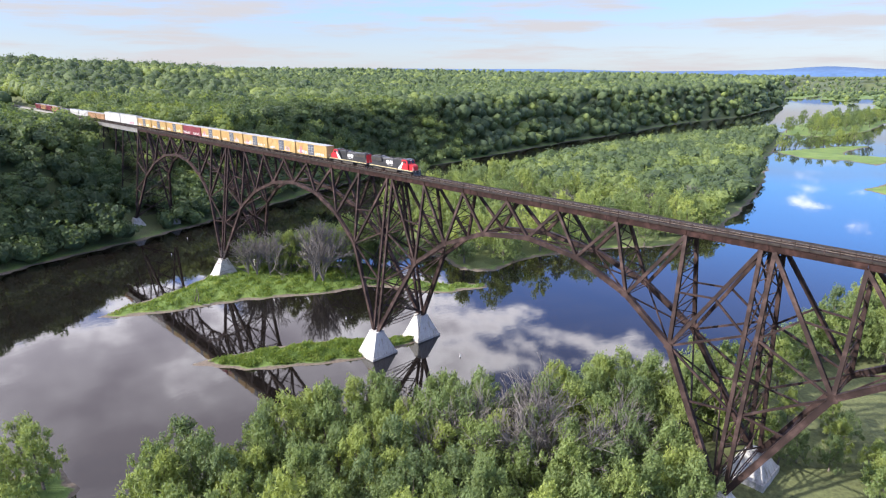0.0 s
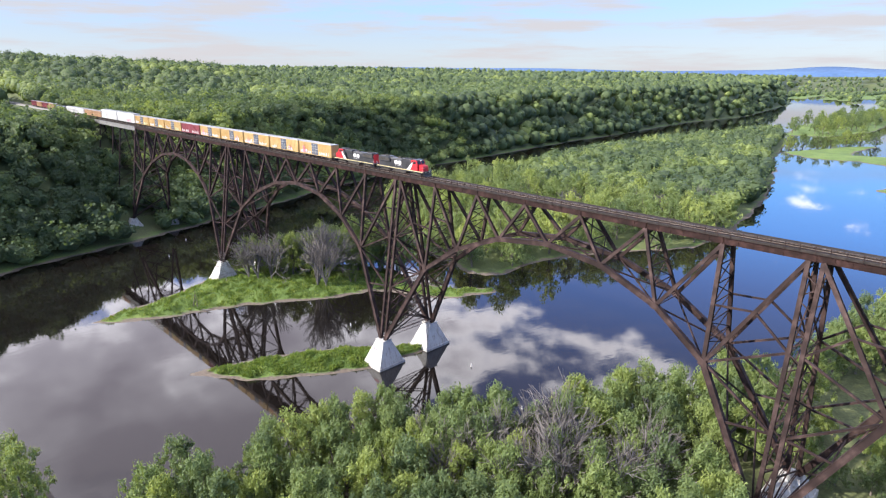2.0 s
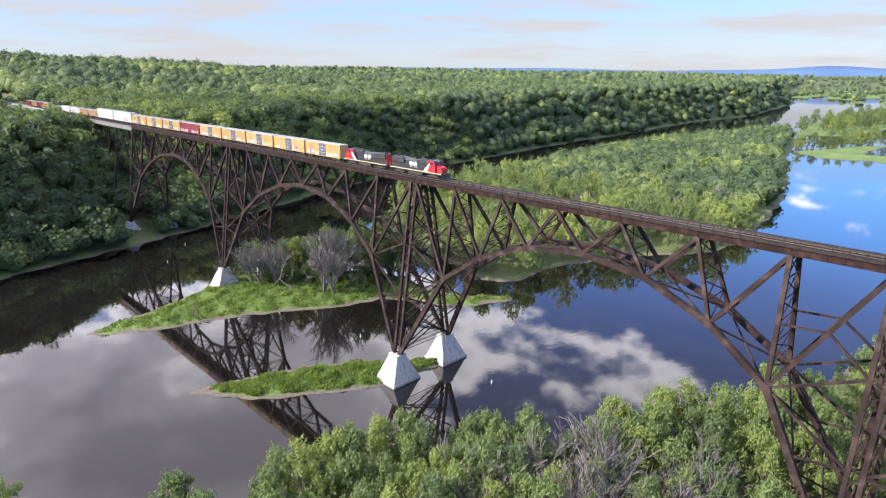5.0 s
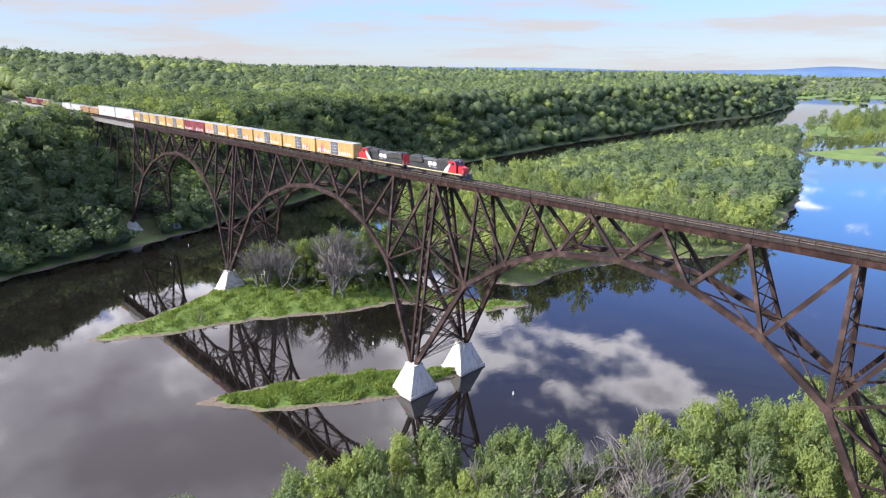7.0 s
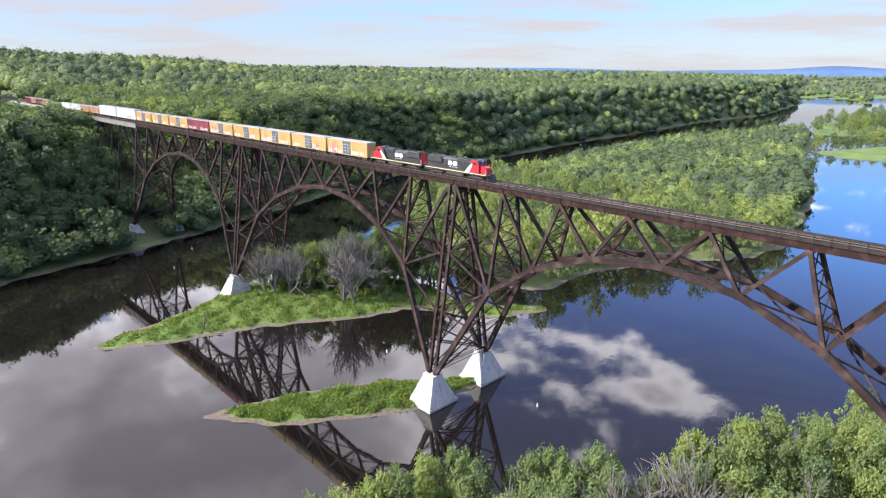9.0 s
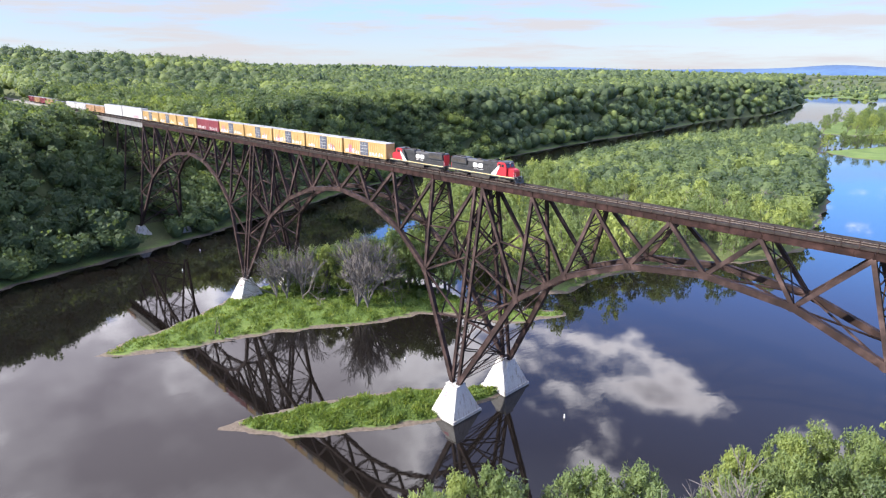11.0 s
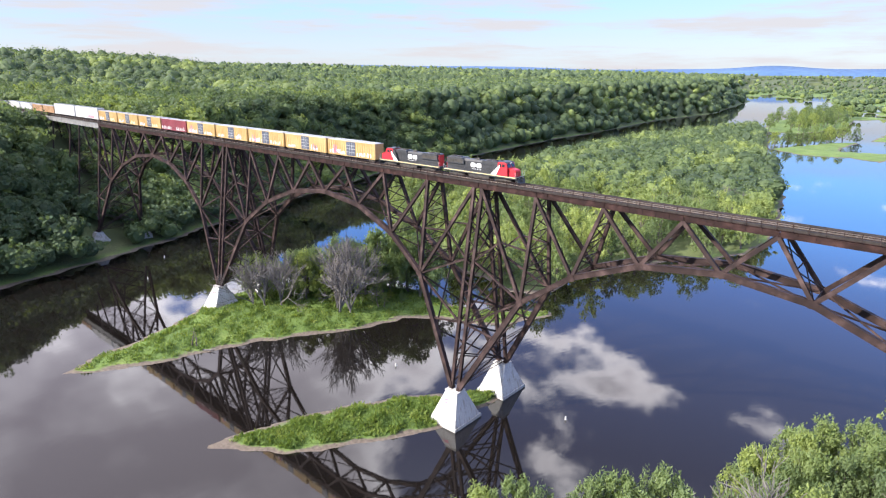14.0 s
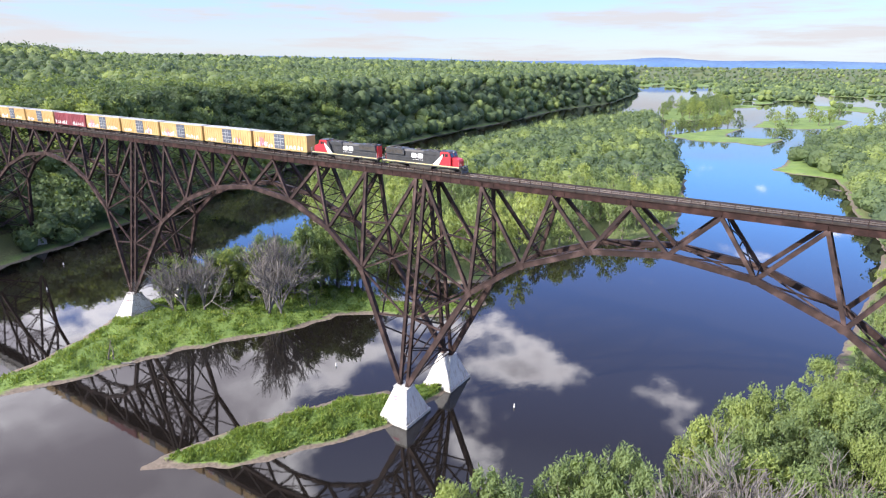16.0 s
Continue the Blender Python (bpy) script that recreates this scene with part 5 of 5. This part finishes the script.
def boxcar(label, paint, L, top, door, seed, marks=(), base=1.05):
    """A boxcar with ribbed sides, sliding doors and a pale ribbed roof."""
    rng = random.Random(seed)
    ob = thing("boxcar", label, "railcar", group="cars of the freight train")
    for x in (-L / 2 + 2.3, L / 2 - 2.3):
        truck(ob, x, 2, 1.75, 0.46)
    W = 1.50
    body = Solid().box((0, 0, (base + top) / 2), (L - 0.9, 2 * W, top - base))
    put("body", body.mesh("body", paint), ob)
    rib = Solid().box((0, 0, 0), (0.20, 0.09, top - base - 0.25)).mesh("side_rib", paint)
    rim = Solid().box((0, 0, 0), (L - 0.9, 0.10, 0.17)).mesh("side_rail", paint)
    n = int(L / 0.95)
    for s in (-1, 1):
        for k in range(n):
            x = -L / 2 + 0.9 + k * (L - 1.8) / (n - 1)
            if door and abs(x) < 2.0:
                continue
            put("side_rib", rib, ob, m=Matrix.Translation((x, s * (W + 0.04), (base + top) / 2)))
        for z in (top - 0.08, base + 0.08):
            put("side_rail", rim, ob, m=Matrix.Translation((0, s * (W + 0.03), z)))
    roof = Solid().prism([(-L / 2 + 0.4, top), (L / 2 - 0.4, top), (L / 2 - 0.4, top + 0.10), (-L / 2 + 0.4, top + 0.10)], -W - 0.05, W + 0.05)
    for k in range(int(L / 1.3)):
        roof.box((-L / 2 + 0.9 + k * 1.3, 0, top + 0.12), (0.12, 2 * W, 0.06))
    put("roof", roof.mesh("roof", M_ROOF), ob, "pale galvanized roof")
    if door:
        for s in (-1, 1):
            for k in (-1, 1):
                d = Solid().box((k * 0.92, s * (W + 0.06), (base + top) / 2 + 0.02), (1.80, 0.08, top - base - 0.30))
                leaf = put("door", d.mesh("door", door), ob, "sliding door")
                bars = Solid()
                for z in (0.28, 0.5, 0.72):
                    bars.box((k * 0.92, s * (W + 0.115), base + (top - base) * z), (1.7, 0.04, 0.10))
                bars.box((k * 0.45, s * (W + 0.12), (base + top) / 2), (0.06, 0.05, top - base - 0.5))
                put("door_bar", bars.mesh("door_bar", M_ROOF if door is M_DOOR else paint), leaf)
    for s in (-1, 1):
        for e in (-1, 1):
            lad = Solid()
            for k in range(7):
                lad.box((e * (L / 2 - 0.75), s * (W + 0.09), base + 0.2 + k * 0.42), (0.5, 0.03, 0.03))
            put("ladder", lad.mesh("ladder", paint), ob)
        # sprayed paint along the lower sides: plain irregular strokes
        for mat, x0, x1, h in marks:
            g = Solid()
            x = x0
            while x < x1:
                w = rng.uniform(0.25, 0.7)
                z0 = base + 0.25 + rng.uniform(0, 0.2)
                g.beam((x, s * (W + 0.10), z0), (x + rng.uniform(-0.3, 0.5), s * (W + 0.10), z0 + h * rng.uniform(0.5, 1.0)), 0.012, w * 0.6, (0, 1, 0))
                x += w * rng.uniform(0.8, 1.6)
            tagged(put("graffiti", g.mesh("graffiti", mat), ob, "sprayed paint strokes"), kind="stuff")
    for e in (-1, 1):
        put("coupler", Solid().box((e * (L / 2 - 0.2), 0, 0.88), (0.75, 0.26, 0.26)).mesh("coupler", M_UNDER), ob)
    put("underframe", Solid().box((0, 0, base - 0.18), (L - 1.2, 0.7, 0.4)).box((0, 0, base - 0.45), (3.2, 1.4, 0.35)).mesh("underframe", M_UNDER), ob)
    return ob


def tank_car():
    ob = thing("tank_car", "dark grey rounded railway tank car", "railcar", group="cars of the freight train")
    for x in (-5.4, 5.4):
        truck(ob, x, 2, 1.75, 0.46)
    b = Solid()
    prof = [(-7.3, 0.5), (-7.0, 1.1), (-6.6, 1.42), (6.6, 1.42), (7.0, 1.1), (7.3, 0.5)]
    for (xa, ra), (xb, rb) in zip(prof, prof[1:]):
        b.tube((xa, 0, 2.5), (xb, 0, 2.5), ra, rb, 20)
    put("tank", b.mesh("tank", M_BLACK, True), ob)
    put("dome", Solid().tube((0, 0, 3.8), (0, 0, 4.25), 0.55, 0.5, 14).mesh("dome", M_BLACK), ob)
    put("underframe", Solid().box((0, 0, 0.95), (15.2, 0.7, 0.35)).mesh("underframe", M_UNDER), ob)
    return ob


def set_on_track(ob, x, turn=0):
    ob.matrix_basis = pose(x, YC, RAIL_Z, 0, 0, turn)


NOSE = 10.0
set_on_track(locomotive("black diesel locomotive with a bright red cab, leading a freight train"), NOSE - 10.9)
set_on_track(locomotive("black diesel locomotive with a red cab, coupled back to front"), NOSE - 32.9, 180)
x = NOSE - 44.4
YEL = "faded yellow boxcar with dark doors and sprayed paint"
cars = []
for k in range(5):
    cars.append((boxcar(YEL, M_YELLOW, 20.0, 5.05, M_DOOR, k, ((M_BLUE, -8.5, -2.5, 1.3), (M_WHITE, 2.6, 8.0, 1.1), (M_PINK, -7.0, -5.5, 2.6)) if k % 2 == 0 else ((M_WHITE, -8.2, -4.0, 1.0), (M_BLUE, 3.0, 6.0, 1.4), (M_PINK, 4.0, 5.0, 2.4)) if k != 4 else ((M_GREEN, -8.8, -4.0, 1.6),)), 20.1))
cars.append((boxcar("maroon boxcar with whitish sprayed paint along its side", M_MAROON, 20.0, 5.0, M_MAROON, 9, ((M_WHITE, -8.8, -1.8, 1.2), (M_WHITE, 2.2, 8.8, 1.3))), 20.1))
for k in range(3):
    cars.append((boxcar(YEL, M_YELLOW, 20.0, 5.05, M_DOOR, 20 + k, ((M_BLUE, -8.0, -4.0, 1.2), (M_GREEN, 3.0, 7.0, 1.2))), 20.1))
for k in range(2):
    cars.append((boxcar("tall dull white enclosed freight car", M_BOX_WHITE, 27.6, 5.7, None, 30 + k, ((M_PINK, 2.0, 9.0, 1.3),) if k == 0 else ()), 28.2))
for k in range(2):
    cars.append((boxcar("low brown freight car with a pale roof", M_BROWN, 16.4, 4.3, None, 40 + k), 17.0))
for k in range(2):
    cars.append((boxcar("low dull white freight car", M_BOX_WHITE, 20.0, 4.3, None, 50 + k), 20.5))
for k in range(2):
    cars.append((tank_car(), 15.6))
for k in range(4):
    cars.append((boxcar("rusty reddish brown boxcar among the trees", M_MAROON if k % 2 else M_BROWN, 16.4, 4.4, None, 60 + k), 17.2))
for ob, ln in cars:
    set_on_track(ob, x - ln / 2 + 0.2)
    x -= ln

ballast = thing("track_bed", "grey gravel track bed running into the woods", "track bed")
bb = Solid().loft([(-1260, YC - 3.4, 53.5), (DECK_W - 1.3, YC - 3.4, 53.5), (DECK_W - 1.3, YC + 3.4, 53.5), (-1260, YC + 3.4, 53.5)], [(-1260, YC - 1.9, ZD + 0.24), (DECK_W - 1.3, YC - 1.9, ZD + 0.24), (DECK_W - 1.3, YC + 1.9, ZD + 0.24), (-1260, YC + 1.9, ZD + 0.24)])
put("gravel", bb.mesh("gravel", M_PALE), ballast)

# ---- small things on the river ----


def buoy(x, y, s):
    ob = thing("river_buoy", "small white marker buoy floating on the river", "buoy", (x, y, 0), "marker buoys")
    put("float", Solid().tube((0, 0, -0.3), (0, 0, 0.25), 0.30 * s, 0.26 * s, 10).mesh("float", M_WHITE), ob)
    put("can", Solid().tube((0, 0, 0.25), (0, 0, 0.85), 0.20 * s, 0.17 * s, 10).tube((0, 0, 0.85), (0, 0, 1.0), 0.17 * s, 0.05 * s, 10).mesh("can", M_WHITE), ob)


for p in plan([(-184, 5), (-160, -13), (-32, 1), (19, 9), (45, 1)]):
    buoy(*p, 0.9)


def stump(x, y, tall, lean, seed):
    """A broken grey snag with a fork."""
    rng = random.Random(seed)
    ob = thing("dead_snag", "broken grey dead tree snag on a grassy island", "snag", (x, y, ground_at(x, y) - 0.2), "dead snags")
    b = Solid()
    p, r = Vector((0, 0, 0)), 0.26
    for k in range(4):
        q = p + Vector((lean * tall / 4 + rng.uniform(-0.2, 0.2), rng.uniform(-0.3, 0.3), tall / 4))
        b.tube(p, q, r, r * 0.72, 7)
        if k:
            b.tube(q, q + Vector((rng.uniform(-1, 1), rng.uniform(-1, 1), 0.9)), r * 0.45, r * 0.12, 5)
        p, r = q, r * 0.72
    put("stem", b.mesh("stem", M_BARK), ob)


for (px, py), tall, lean in zip(plan([(-87, -32), (-86, -31), (-66, 26), (-64, 27), (-28, -33)]), (6.5, 4.5, 5.0, 3.5, 2.0), (0.3, -0.2, -0.2, 0.05, 0.1)):
    stump(px, py, tall, lean, int(px * 10))


def log(x, y, ln, turn, label):
    ob = thing("driftwood_log", label, "log", (x, y, max(0.0, ground_at(x, y)) + 0.1), "driftwood")
    b = Solid().tube((-ln / 2, 0, 0), (ln * 0.1, 0.1, 0.15), 0.28, 0.22, 7).tube((ln * 0.1, 0.1, 0.15), (ln / 2, 0.5, 0.5), 0.22, 0.08, 6).tube((ln * 0.1, 0.1, 0.15), (ln * 0.35, -0.9, 0.7), 0.12, 0.04, 5)
    put("stem", b.mesh("stem", M_DEAD), ob)
    ob.rotation_euler = (0, 0, radians(turn))


for (px, py), ln, turn in zip(plan([(-81, -30), (-40, 75), (0, 240), (60, 428), (84, 372)]), (4, 7, 9, 7, 8), (30, -20, 70, 10, 140)):
    log(px, py, ln, turn, "pale driftwood log lying at the water's edge")


def house(x, y, w, d, turn):
    ob = thing("house", "pale house with a dark roof among the woods", "house", (x, y, ground_at(x, y)), "houses in the woods")
    put("wall", Solid().box((0, 0, 3.0), (w, d, 6.2)).mesh("wall", M_HOUSE), ob)
    put("roof", Solid().prism([(-w / 2 - 0.6, 6.0), (w / 2 + 0.6, 6.0), (0, 9.6)], -d / 2 - 0.6, d / 2 + 0.6).mesh("roof", M_SHINGLE), ob)
    for k in (-1, 0, 1):
        win = put("window", Solid().box((k * w * 0.28, -d / 2 - 0.02, 3.9), (1.4, 0.08, 1.6)).mesh("window", M_GLASS), ob)
        put("sill", Solid().box((k * w * 0.28, -d / 2 - 0.08, 3.05), (1.7, 0.2, 0.1)).mesh("sill", M_WHITE), win)
    ob.rotation_euler = (0, 0, radians(turn))


for hx, hy, hw, hd, ht in ((-715, 985, 16, 10, 40), (-690, 1000, 12, 9, 20), (-445, 560, 14, 9, 30)):
    house(hx, hy, hw, hd, ht)
